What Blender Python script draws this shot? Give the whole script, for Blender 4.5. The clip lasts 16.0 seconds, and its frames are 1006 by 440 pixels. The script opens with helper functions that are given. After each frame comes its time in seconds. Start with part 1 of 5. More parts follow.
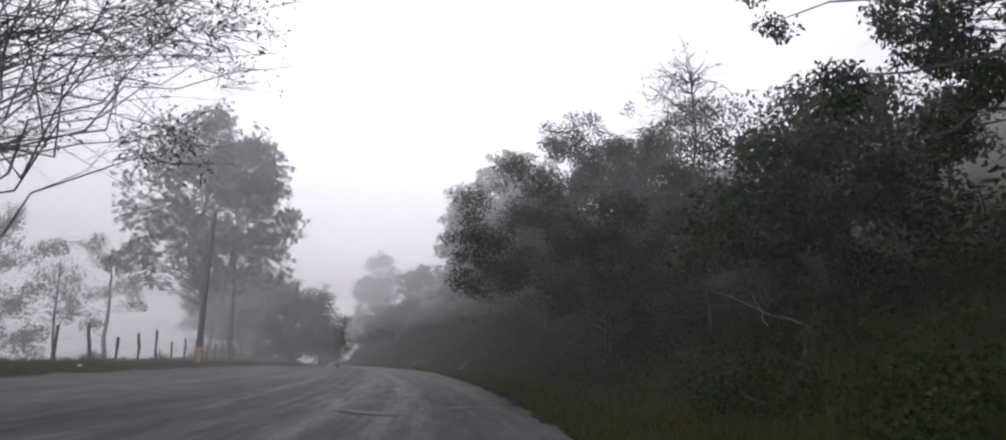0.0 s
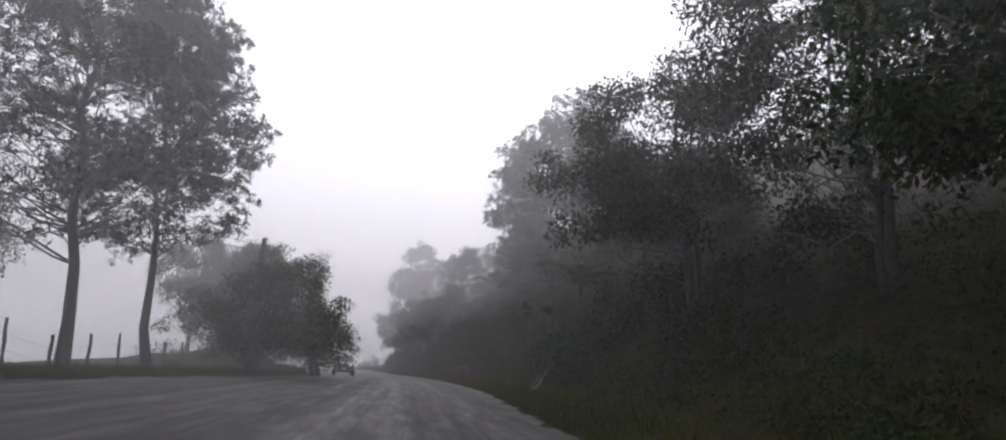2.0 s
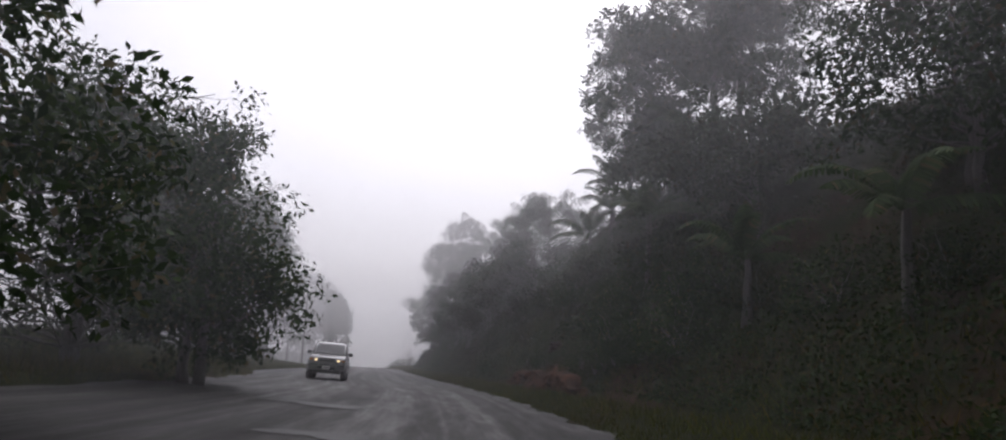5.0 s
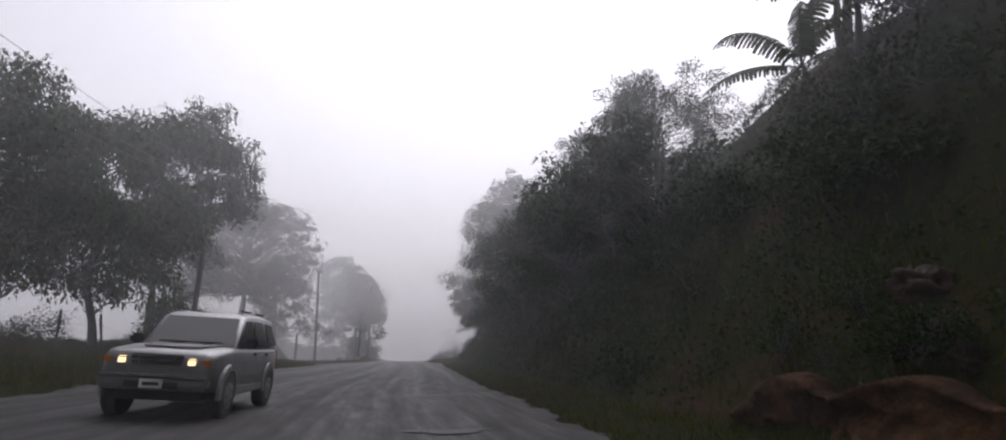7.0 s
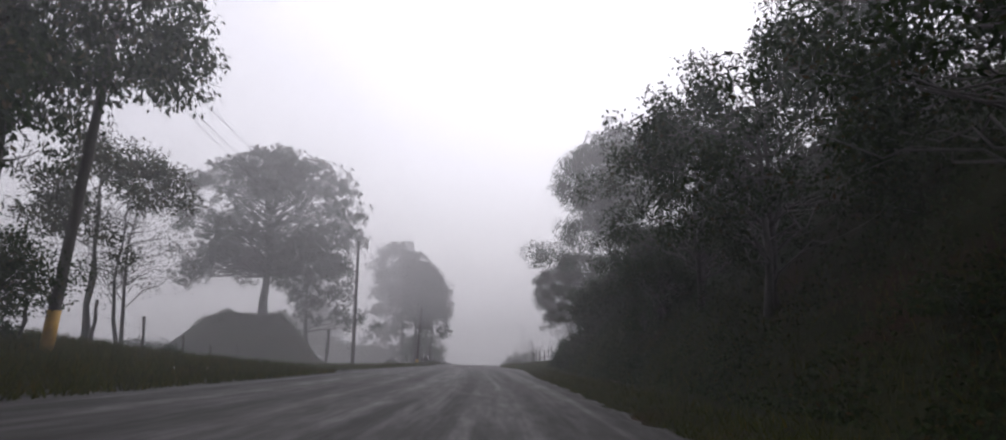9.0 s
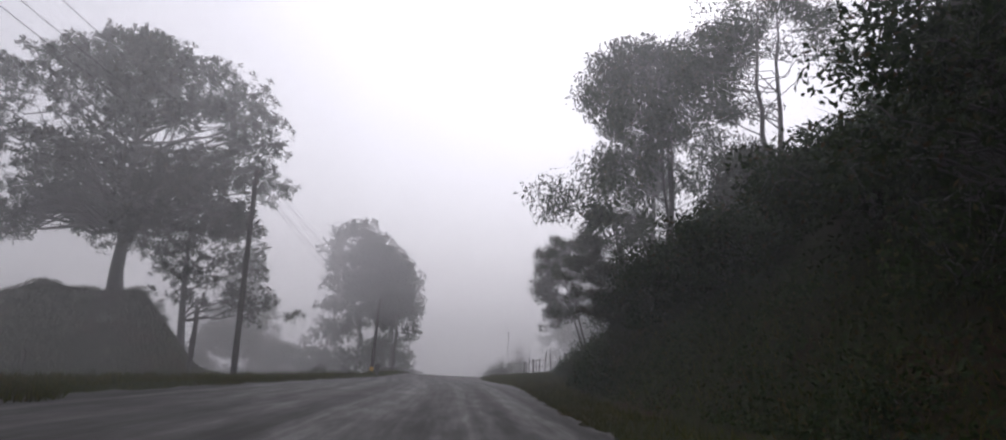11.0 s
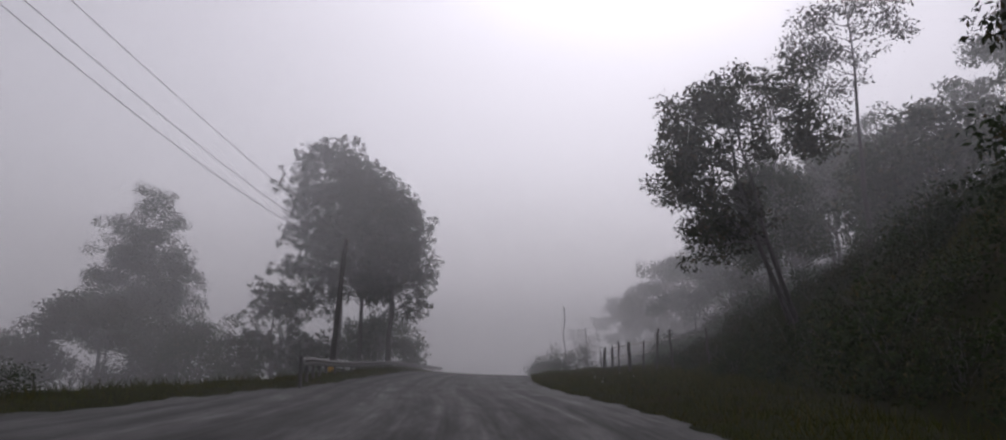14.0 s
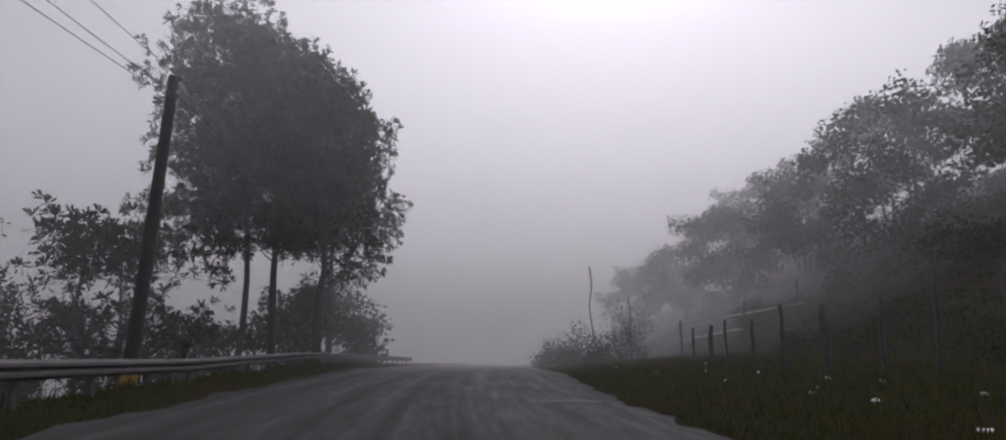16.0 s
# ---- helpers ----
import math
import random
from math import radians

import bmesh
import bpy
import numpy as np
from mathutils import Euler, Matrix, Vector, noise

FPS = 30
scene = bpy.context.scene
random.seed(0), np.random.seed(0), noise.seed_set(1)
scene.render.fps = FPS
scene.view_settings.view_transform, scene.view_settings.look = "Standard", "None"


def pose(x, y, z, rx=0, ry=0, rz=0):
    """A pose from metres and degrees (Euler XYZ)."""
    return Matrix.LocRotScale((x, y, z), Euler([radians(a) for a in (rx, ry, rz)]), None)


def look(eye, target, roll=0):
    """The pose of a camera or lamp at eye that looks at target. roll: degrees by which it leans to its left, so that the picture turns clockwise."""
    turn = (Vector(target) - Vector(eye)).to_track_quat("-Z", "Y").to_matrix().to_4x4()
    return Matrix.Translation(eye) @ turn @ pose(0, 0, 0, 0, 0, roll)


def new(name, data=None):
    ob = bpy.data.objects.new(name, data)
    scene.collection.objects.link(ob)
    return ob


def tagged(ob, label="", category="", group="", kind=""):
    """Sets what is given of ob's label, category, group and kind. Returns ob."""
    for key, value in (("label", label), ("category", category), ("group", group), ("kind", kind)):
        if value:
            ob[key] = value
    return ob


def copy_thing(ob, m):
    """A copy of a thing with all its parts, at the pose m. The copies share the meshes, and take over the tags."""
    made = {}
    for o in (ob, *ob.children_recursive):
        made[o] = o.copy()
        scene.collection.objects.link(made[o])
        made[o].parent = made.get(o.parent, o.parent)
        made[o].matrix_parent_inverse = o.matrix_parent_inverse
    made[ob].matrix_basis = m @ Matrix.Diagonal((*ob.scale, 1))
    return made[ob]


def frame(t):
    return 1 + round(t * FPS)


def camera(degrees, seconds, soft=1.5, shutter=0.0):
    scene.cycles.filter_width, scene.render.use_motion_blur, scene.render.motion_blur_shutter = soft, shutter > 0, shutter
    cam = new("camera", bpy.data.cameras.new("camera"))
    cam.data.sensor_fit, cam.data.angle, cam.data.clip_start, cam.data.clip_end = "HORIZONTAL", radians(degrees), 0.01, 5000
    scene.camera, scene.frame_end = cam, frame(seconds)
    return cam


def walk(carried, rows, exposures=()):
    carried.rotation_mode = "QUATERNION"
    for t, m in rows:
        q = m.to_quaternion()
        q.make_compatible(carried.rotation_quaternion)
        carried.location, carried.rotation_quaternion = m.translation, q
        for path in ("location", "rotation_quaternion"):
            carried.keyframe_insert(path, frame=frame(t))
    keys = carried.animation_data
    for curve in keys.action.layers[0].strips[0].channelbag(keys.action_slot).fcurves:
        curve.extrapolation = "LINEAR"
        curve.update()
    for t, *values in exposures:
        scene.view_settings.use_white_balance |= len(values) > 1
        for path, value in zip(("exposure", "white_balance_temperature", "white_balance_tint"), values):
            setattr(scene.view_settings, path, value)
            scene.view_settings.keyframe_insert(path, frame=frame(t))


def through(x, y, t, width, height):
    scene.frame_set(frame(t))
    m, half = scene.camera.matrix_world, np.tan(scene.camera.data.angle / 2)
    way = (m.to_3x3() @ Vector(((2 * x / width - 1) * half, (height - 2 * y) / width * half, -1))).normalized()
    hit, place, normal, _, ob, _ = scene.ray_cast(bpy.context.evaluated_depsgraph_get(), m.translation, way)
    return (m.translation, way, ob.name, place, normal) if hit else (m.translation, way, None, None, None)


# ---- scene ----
cam = camera(78.4, 16.0, soft=2.0)
PATH = [
    (0.0, 0.000, 0.000, 1.250, 99.099, 1.095, -4.000),
    (0.5, -0.128, 5.963, 0.957, 99.651, 0.530, -3.089),
    (1.0, -0.330, 11.743, 0.646, 99.187, 1.014, -2.058),
    (1.5, -0.668, 16.863, 0.333, 99.521, 0.616, -0.963),
    (2.0, -1.062, 21.570, 0.053, 99.813, 0.259, 0.283),
    (2.5, -1.556, 26.259, -0.218, 100.273, -0.259, 1.629),
    (3.0, -2.175, 31.046, -0.494, 100.705, 0.198, 2.502),
    (3.5, -2.871, 35.060, -0.763, 99.819, 0.701, 3.220),
    (4.0, -3.435, 38.871, -1.020, 100.088, -0.248, 3.060),
    (6.5, -7.229, 61.631, -2.304, 99.618, -0.597, 6.352),
    (7.0, -8.269, 67.190, -2.575, 99.000, 0.977, 8.312),
    (7.5, -9.627, 72.392, -2.837, 99.601, 1.693, 11.075),
    (8.0, -11.337, 77.510, -3.103, 99.527, 1.300, 13.703),
    (8.5, -12.926, 81.957, -3.369, 100.087, 0.995, 15.235),
    (9.0, -14.585, 86.721, -3.660, 99.391, 0.254, 14.402),
    (11.5, -21.219, 110.938, -4.967, 100.311, -1.210, 12.555),
    (12.0, -22.655, 115.902, -5.264, 100.075, -1.005, 13.272),
    (12.5, -23.990, 120.348, -5.559, 99.740, -0.948, 13.806),
    (13.0, -25.583, 125.078, -5.855, 99.788, -0.735, 14.070),
    (13.5, -26.973, 129.723, -6.132, 99.775, -0.793, 14.573),
    (14.0, -28.389, 134.667, -6.401, 99.465, 0.036, 15.495),
    (14.5, -29.821, 139.376, -6.677, 99.215, 0.390, 15.906),
    (15.0, -31.339, 144.153, -6.970, 98.891, 0.678, 15.849),
    (15.5, -33.144, 148.759, -7.239, 98.649, 1.011, 14.928),
    (16.0, -35.243, 153.627, -7.461, 98.124, 0.760, 13.148),
]
walk(cam, [(t, pose(*p)) for t, *p in PATH], exposures=[(0.0, 0.2, 6200, 19), (9.0, 0.06, 6200, 19), (12.5, 0.0, 6150, 19), (14.5, -0.45, 6200, 22), (16.0, -0.45, 6200, 22)])

# ---- sky, weak sun behind the cloud, fog ----
world = bpy.data.worlds.new("overcast_sky")
scene.world = world
world.use_nodes = True
wn, wl = world.node_tree.nodes, world.node_tree.links
sky = wn.new("ShaderNodeTexSky")
sky.sky_type, sky.sun_disc = "NISHITA", False
sky.sun_elevation, sky.sun_rotation = radians(57), radians(0)
sky.air_density, sky.dust_density = 1.0, 6.0
grey = wn.new("ShaderNodeHueSaturation")
grey.inputs["Saturation"].default_value = 0.12
wl.new(sky.outputs["Color"], grey.inputs["Color"])
wl.new(grey.outputs["Color"], wn["Background"].inputs["Color"])
wn["Background"].inputs["Strength"].default_value = 0.15
sun = new("sun", bpy.data.lights.new("sun", "SUN"))
sun.data.energy, sun.data.angle, sun.data.color = 1.0, radians(80), (1.0, 0.98, 0.96)
sun.matrix_world = look((0, 40, 62), (0, 0, 0))

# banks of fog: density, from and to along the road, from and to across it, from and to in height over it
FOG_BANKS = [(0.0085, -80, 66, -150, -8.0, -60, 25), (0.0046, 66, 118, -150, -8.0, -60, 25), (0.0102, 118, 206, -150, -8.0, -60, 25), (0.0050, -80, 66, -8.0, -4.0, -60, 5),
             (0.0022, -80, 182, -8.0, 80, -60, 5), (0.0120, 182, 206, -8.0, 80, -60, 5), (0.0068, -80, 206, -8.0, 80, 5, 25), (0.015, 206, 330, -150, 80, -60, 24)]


# ---- materials ----
def material(name):
    m = bpy.data.materials.new(name)
    m.use_nodes = True
    return m, m.node_tree.nodes, m.node_tree.links, m.node_tree.nodes["Principled BSDF"]


def noise_node(n, l, scale, detail=6.0, rough=0.6, vector=None, kind="Object"):
    tex = n.new("ShaderNodeTexNoise")
    tex.inputs["Scale"].default_value, tex.inputs["Detail"].default_value, tex.inputs["Roughness"].default_value = scale, detail, rough
    if vector is None:
        vector = n.new("ShaderNodeTexCoord").outputs[kind]
    l.new(vector, tex.inputs["Vector"])
    return tex.outputs["Fac"]


def ramp(n, l, fac, stops):
    r = n.new("ShaderNodeValToRGB")
    e = r.color_ramp.elements
    while len(e) < len(stops):
        e.new(0.5)
    for el, (pos, col) in zip(e, stops):
        el.position, el.color = pos, (*col, 1)
    l.new(fac, r.inputs["Fac"])
    return r.outputs["Color"]


def mix(n, l, fac, a, b, blend="MIX"):
    m = n.new("ShaderNodeMix")
    m.data_type, m.blend_type = "RGBA", blend
    for socket, value in ((m.inputs[0], fac), (m.inputs[6], a), (m.inputs[7], b)):
        if isinstance(value, (int, float)):
            socket.default_value = value
        elif isinstance(value, tuple):
            socket.default_value = (*value, 1)
        else:
            l.new(value, socket)
    return m.outputs[2]


def bump(n, l, bsdf, height, strength=0.5, distance=0.02):
    b = n.new("ShaderNodeBump")
    b.inputs["Strength"].default_value, b.inputs["Distance"].default_value = strength, distance
    l.new(height, b.inputs["Height"])
    l.new(b.outputs["Normal"], bsdf.inputs["Normal"])


def plain(name, colour, rough=0.6, metal=0.0, grain=8.0, vary=0.25, relief=0.2):
    """A surface of one hue with uneven dirt and grain."""
    m, n, l, b = material(name)
    f = noise_node(n, l, grain)
    dark = tuple(c * (1 - vary) for c in colour)
    lit = tuple(min(1, c * (1 + vary)) for c in colour)
    l.new(ramp(n, l, f, [(0.3, dark), (0.7, lit)]), b.inputs["Base Color"])
    b.inputs["Roughness"].default_value, b.inputs["Metallic"].default_value = rough, metal
    bump(n, l, b, noise_node(n, l, grain * 6), relief, 0.01)
    return m


def leaf_material(name, dark, lit, dry=(0.12, 0.09, 0.04), dry_share=0.12, through=0.3):
    m, n, l, b = material(name)
    geo = n.new("ShaderNodeNewGeometry")
    col = ramp(n, l, geo.outputs["Random Per Island"], [(0.0, dark), (1.0 - dry_share, lit), (1.0, dry)])
    big = noise_node(n, l, 0.45, 3.0)
    col = mix(n, l, big, col, mix(n, l, 1.0, col, (0.55, 0.6, 0.55), "MULTIPLY"))
    l.new(col, b.inputs["Base Color"])
    b.inputs["Roughness"].default_value, b.inputs["Specular IOR Level"].default_value = 0.6, 0.025
    trans = n.new("ShaderNodeBsdfTranslucent")
    l.new(col, trans.inputs["Color"])
    both = n.new("ShaderNodeMixShader")
    both.inputs[0].default_value = through
    l.new(b.outputs[0], both.inputs[1])
    l.new(trans.outputs[0], both.inputs[2])
    l.new(both.outputs[0], n["Material Output"].inputs["Surface"])
    return m


def stretched(n, l, vector, scale):
    mp = n.new("ShaderNodeMapping")
    mp.inputs["Scale"].default_value = scale
    l.new(vector, mp.inputs["Vector"])
    return mp.outputs["Vector"]


def asphalt_material():
    """Wet asphalt: worn wheel tracks along the road, mended patches, damp and dry areas, coarse stone grain."""
    m, n, l, b = material("wet_asphalt")
    tc = n.new("ShaderNodeTexCoord")
    pos, uv = tc.outputs["Object"], tc.outputs["UV"]
    patches = noise_node(n, l, 1.0, 5.0, 0.6, stretched(n, l, uv, (0.35, 0.12, 1)))
    tracks = noise_node(n, l, 1.0, 4.0, 0.65, stretched(n, l, uv, (1.1, 0.012, 1)))
    scuffs = noise_node(n, l, 1.0, 6.0, 0.75, stretched(n, l, uv, (2.4, 0.35, 1)))
    grain = noise_node(n, l, 55.0, 4.0, 0.75, pos)
    col = ramp(n, l, patches, [(0.32, (0.007, 0.0068, 0.0065)), (0.5, (0.012, 0.0116, 0.0112)), (0.7, (0.020, 0.0192, 0.018))])
    col = mix(n, l, 1.0, col, ramp(n, l, tracks, [(0.36, (0.55, 0.55, 0.55)), (0.5, (1.0, 1.0, 0.99)), (0.64, (1.5, 1.47, 1.42))]), "MULTIPLY")
    col = mix(n, l, 0.8, col, mix(n, l, 1.0, col, ramp(n, l, scuffs, [(0.33, (0.4, 0.4, 0.4)), (0.46, (1.0, 1.0, 1.0)), (0.72, (1.35, 1.33, 1.3))]), "MULTIPLY"))
    col = mix(n, l, 0.45, col, ramp(n, l, grain, [(0.35, (0.005, 0.005, 0.005)), (0.7, (0.036, 0.035, 0.033))]))
    l.new(col, b.inputs["Base Color"])
    wet = mix(n, l, 0.5, ramp(n, l, tracks, [(0.38, (0.85, 0.85, 0.85)), (0.62, (0.42, 0.42, 0.42))]), ramp(n, l, scuffs, [(0.35, (0.45, 0.45, 0.45)), (0.6, (0.9, 0.9, 0.9))]))
    l.new(wet, b.inputs["Roughness"])
    b.inputs["Specular IOR Level"].default_value = 0.09
    bump(n, l, b, mix(n, l, 0.5, grain, scuffs), 0.5, 0.010)
    return m


def earth_material():
    """Grass, leaf litter and bare red soil, the soil where the bank is steep."""
    m, n, l, b = material("verge_earth")
    pos = n.new("ShaderNodeTexCoord").outputs["Object"]
    big, fine = noise_node(n, l, 0.25, 6.0, 0.6, pos), noise_node(n, l, 9.0, 6.0, 0.7, pos)
    grass = ramp(n, l, fine, [(0.3, (0.005, 0.007, 0.002)), (0.55, (0.012, 0.015, 0.003)), (0.75, (0.026, 0.022, 0.007))])
    soil = ramp(n, l, fine, [(0.3, (0.009, 0.004, 0.002)), (0.6, (0.030, 0.014, 0.006)), (0.8, (0.055, 0.028, 0.014))])
    l.new(mix(n, l, ramp(n, l, big, [(0.52, (0, 0, 0)), (0.62, (0.85, 0.85, 0.85))]), grass, soil), b.inputs["Base Color"])
    b.inputs["Roughness"].default_value, b.inputs["Specular IOR Level"].default_value = 0.95, 0.02
    bump(n, l, b, fine, 0.8, 0.06)
    return m


def bark_material(name, dark, lit):
    m, n, l, b = material(name)
    co = n.new("ShaderNodeTexCoord").outputs["Object"]
    mp = n.new("ShaderNodeMapping")
    mp.inputs["Scale"].default_value = (1, 1, 0.25)
    l.new(co, mp.inputs["Vector"])
    f = noise_node(n, l, 9.0, 7.0, 0.7, mp.outputs["Vector"])
    l.new(ramp(n, l, f, [(0.3, dark), (0.7, lit)]), b.inputs["Base Color"])
    b.inputs["Roughness"].default_value = 0.85
    bump(n, l, b, f, 0.8, 0.03)
    return m


ASPHALT, EARTH = asphalt_material(), earth_material()
BARK = bark_material("grey_bark", (0.020, 0.017, 0.015), (0.075, 0.066, 0.058))
PALE_BARK = bark_material("pale_bark", (0.10, 0.09, 0.08), (0.28, 0.26, 0.23))
NEEDLES = leaf_material("pine_needles", (0.014, 0.022, 0.012), (0.036, 0.050, 0.026))
BROADLEAF = leaf_material("broad_leaves", (0.006, 0.017, 0.002), (0.022, 0.047, 0.004), through=0.2)
OLIVE = leaf_material("olive_leaves", (0.011, 0.016, 0.004), (0.030, 0.038, 0.008), (0.075, 0.045, 0.012), 0.18, 0.25)
VINE = leaf_material("vine_leaves", (0.004, 0.013, 0.001), (0.017, 0.036, 0.002), (0.055, 0.028, 0.003), 0.12, 0.2)
GRASS = leaf_material("grass_blades", (0.016, 0.022, 0.001), (0.052, 0.060, 0.002), (0.095, 0.060, 0.006), 0.2)
BANANA = leaf_material("banana_leaf", (0.018, 0.034, 0.010), (0.045, 0.072, 0.022), (0.10, 0.075, 0.04), 0.15, 0.3)
POST_WOOD = bark_material("weathered_wood", (0.020, 0.017, 0.015), (0.065, 0.056, 0.048))

# ---- the road's line and the lie of the land ----
LINE = [(0, -60), (0, -30), (0, 0), (-0.33, 11.7), (-1.06, 21.6), (-2.17, 31), (-3.5, 39.4), (-5.2, 50), (-7.2, 61.6), (-9.6, 72.4), (-12.9, 82.2),
        (-15.3, 89.5), (-20.6, 109), (-25.5, 125.2), (-29.8, 139.4), (-33.1, 148.8), (-36.7, 157.3), (-40, 167), (-43, 178), (-46, 190), (-49.1, 203), (-54, 225), (-62, 262), (-80, 340)]
SLOPE = -0.0567


def smooth_line(points, step=0.5):
    p = [Vector(q) for q in points]
    out = []
    for i in range(len(p) - 1):
        a, b, c, d = p[max(0, i - 1)], p[i], p[i + 1], p[min(len(p) - 1, i + 2)]
        m = max(2, int((c - b).length / step))
        ta, tb = (c - a) * 0.5, (d - b) * 0.5
        if i == 0:
            ta = c - b
        for k in range(m):
            t = k / m
            out.append((2 * t**3 - 3 * t**2 + 1) * b + (t**3 - 2 * t**2 + t) * ta + (-2 * t**3 + 3 * t**2) * c + (t**3 - t**2) * tb)
    out.append(p[-1])
    return np.array([tuple(v) for v in out])


XY = smooth_line(LINE)
ARC = np.concatenate([[0], np.cumsum(np.linalg.norm(np.diff(XY, axis=0), axis=1))])
ARC -= ARC[np.argmin(np.abs(XY[:, 1]))]
TAN = np.gradient(XY, axis=0)
TAN /= np.linalg.norm(TAN, axis=1, keepdims=True)
for _ in range(12):
    TAN[1:-1] = (TAN[:-2] + TAN[1:-1] * 2 + TAN[2:]) / 4
TAN /= np.linalg.norm(TAN, axis=1, keepdims=True)


def at_road(s, u):
    """Plan place of station s along the road and u metres to its right."""
    x, y = np.interp(s, ARC, XY[:, 0]), np.interp(s, ARC, XY[:, 1])
    tx, ty = np.interp(s, ARC, TAN[:, 0]), np.interp(s, ARC, TAN[:, 1])
    return x + u * ty, y - u * tx


def station(x, y):
    k = int(np.argmin((XY[:, 0] - x) ** 2 + (XY[:, 1] - y) ** 2))
    d = np.array([x, y]) - XY[k]
    return ARC[k] + d @ TAN[k], d[0] * TAN[k][1] - d[1] * TAN[k][0]


def table(s, pairs):
    return np.interp(s, [p[0] for p in pairs], [p[1] for p in pairs])


RIGHT_EDGE = [(-60, 2.0), (10, 1.9), (30, 2.4), (50, 3.2), (75, 2.5), (86, 3.2), (107, 2.9), (126, 3.0), (137, 3.4), (152, 4.2), (170, 4.1), (185, 4.6), (340, 5)]
LEFT_EDGE = [(-60, -9.8), (34, -9.6), (44, -8.6), (52, -7.0), (64, -6.6), (78, -7.2), (90, -8.6), (110, -9.3), (128, -8.5), (150, -7.1), (157, -6.3), (163, -4.8), (175, -4.5), (190, -4.6), (340, -4.6)]
VERGE = [(-60, 3.0), (20, 2.6), (45, 2.6), (60, 2.5), (76, 1.8), (86, 1.6), (100, 2.0), (125, 1.8), (140, 2.2), (150, 3.5), (160, 6.0), (175, 8.5), (200, 9.0), (340, 9)]
BANK_RISE = [(-60, 0.35), (30, 0.35), (45, 0.6), (60, 0.8), (75, 1.1), (86, 1.15), (100, 1.0), (125, 1.1), (147, 1.15), (158, 0.7), (175, 0.45), (340, 0.5)]
CROSSFALL = [(-60, 0.11), (50, 0.11), (75, 0.085), (100, 0.07), (130, 0.06), (158, 0.048), (340, 0.04)]
LEFT_FALL = [(-60, 0.0), (120, 0.0), (140, -0.15), (152, -0.5), (340, -0.5)]


def land(s, u):
    """Height of the ground at station s and offset u."""
    s, u = np.asarray(s, float), np.asarray(u, float)
    x, y = at_road(s, u)
    _, yc = at_road(s, 0.0)
    z = SLOPE * yc + np.zeros_like(u)
    r, l, v = table(s, RIGHT_EDGE), table(s, LEFT_EDGE), table(s, VERGE)
    inside = np.clip(u, l, r)
    z = z + np.where(inside < 0, -table(s, CROSSFALL) * inside, -0.02 * inside)
    out_r = np.clip(u - r, 0, None)
    z += np.clip(out_r / 0.4, 0, 1) * 0.05 + np.clip(out_r, 0, v) * 0.07
    up = np.clip(out_r - v, 0, None)
    steep = table(s, BANK_RISE)
    z += steep * np.minimum(up, 9.0) + 0.45 * np.clip(up - 9.0, 0, 45)
    out_l = np.clip(l - u, 0, None)
    fall = table(s, LEFT_FALL)
    z += np.clip(out_l / 0.35, 0, 1) * 0.16 + np.where(fall < 0, np.clip(out_l - 0.5, 0, 1.2) * 0.05 + fall * np.clip(out_l - 1.8, 0, 9) * 1.15, (0.05 + 0.12 * np.clip((s - 62) / 12, 0, 1) * np.clip((122 - s) / 10, 0, 1)) * np.minimum(out_l, 8.0) - 0.04 * np.clip(out_l - 14, 0, 60))
    z -= 0.03 * np.clip(s - 185, 0, 160)
    w = np.clip((11.2 + 0.5 * np.sin(x * 0.7 + y) - np.hypot(x + 50.4, (y - 134.6) * np.where(y > 134.6, 1.6, 1.0))) / 9.0, 0, 1)
    w = w * w * (3 - 2 * w) * np.clip(out_l / 2.0, 0, 1)
    z = z * (1 - w) + (-3.0 + 0.3 * np.sin(x * 0.9) * np.sin(y * 0.7) + 0.12 * np.sin(x * 2.3 + y * 1.7)) * w
    rough = np.clip(np.maximum(out_r, out_l) / 1.5, 0, 1)
    wob = np.sin(x * 1.7 + np.sin(y * 1.3) * 1.2) * np.sin(y * 1.9 + np.sin(x * 0.9)) * 0.07 + np.sin(x * 0.43 + 1.0) * np.sin(y * 0.37) * 0.22 * np.clip(up / 2, 0, 1)
    z += rough * wob
    return z


def ground_at(x, y):
    s, u = station(x, y)
    return float(land(s, u))


def mesh_from(name, verts, faces, mat, smooth=False):
    me = bpy.data.meshes.new(name)
    me.from_pydata(np.asarray(verts).tolist(), [], faces if isinstance(faces, list) else faces.tolist())
    me.materials.append(mat)
    if smooth:
        me.polygons.foreach_set("use_smooth", [True] * len(me.polygons))
    me.update()
    return me


def sheet(name, ss, us_of, zoff, mat):
    rows = []
    for s in ss:
        us = us_of(s)
        x, y = at_road(s, us)
        rows.append(np.stack([x, y, land(s, us) + zoff(s, us)], 1))
    m, k = len(rows), len(rows[0])
    i = np.arange(m - 1)[:, None] * k + np.arange(k - 1)[None]
    faces = np.stack([i, i + 1, i + k + 1, i + k], -1).reshape(-1, 4)
    me = mesh_from(name, np.concatenate(rows), faces, mat, True)
    across = np.concatenate([us_of(s) for s in ss])
    along = np.repeat(np.asarray(ss, float), k)
    uv = np.stack([across, along], 1)[faces.ravel()]
    me.uv_layers.new(name="across_along").data.foreach_set("uv", uv.astype(np.float32).ravel())
    return new(name, me)


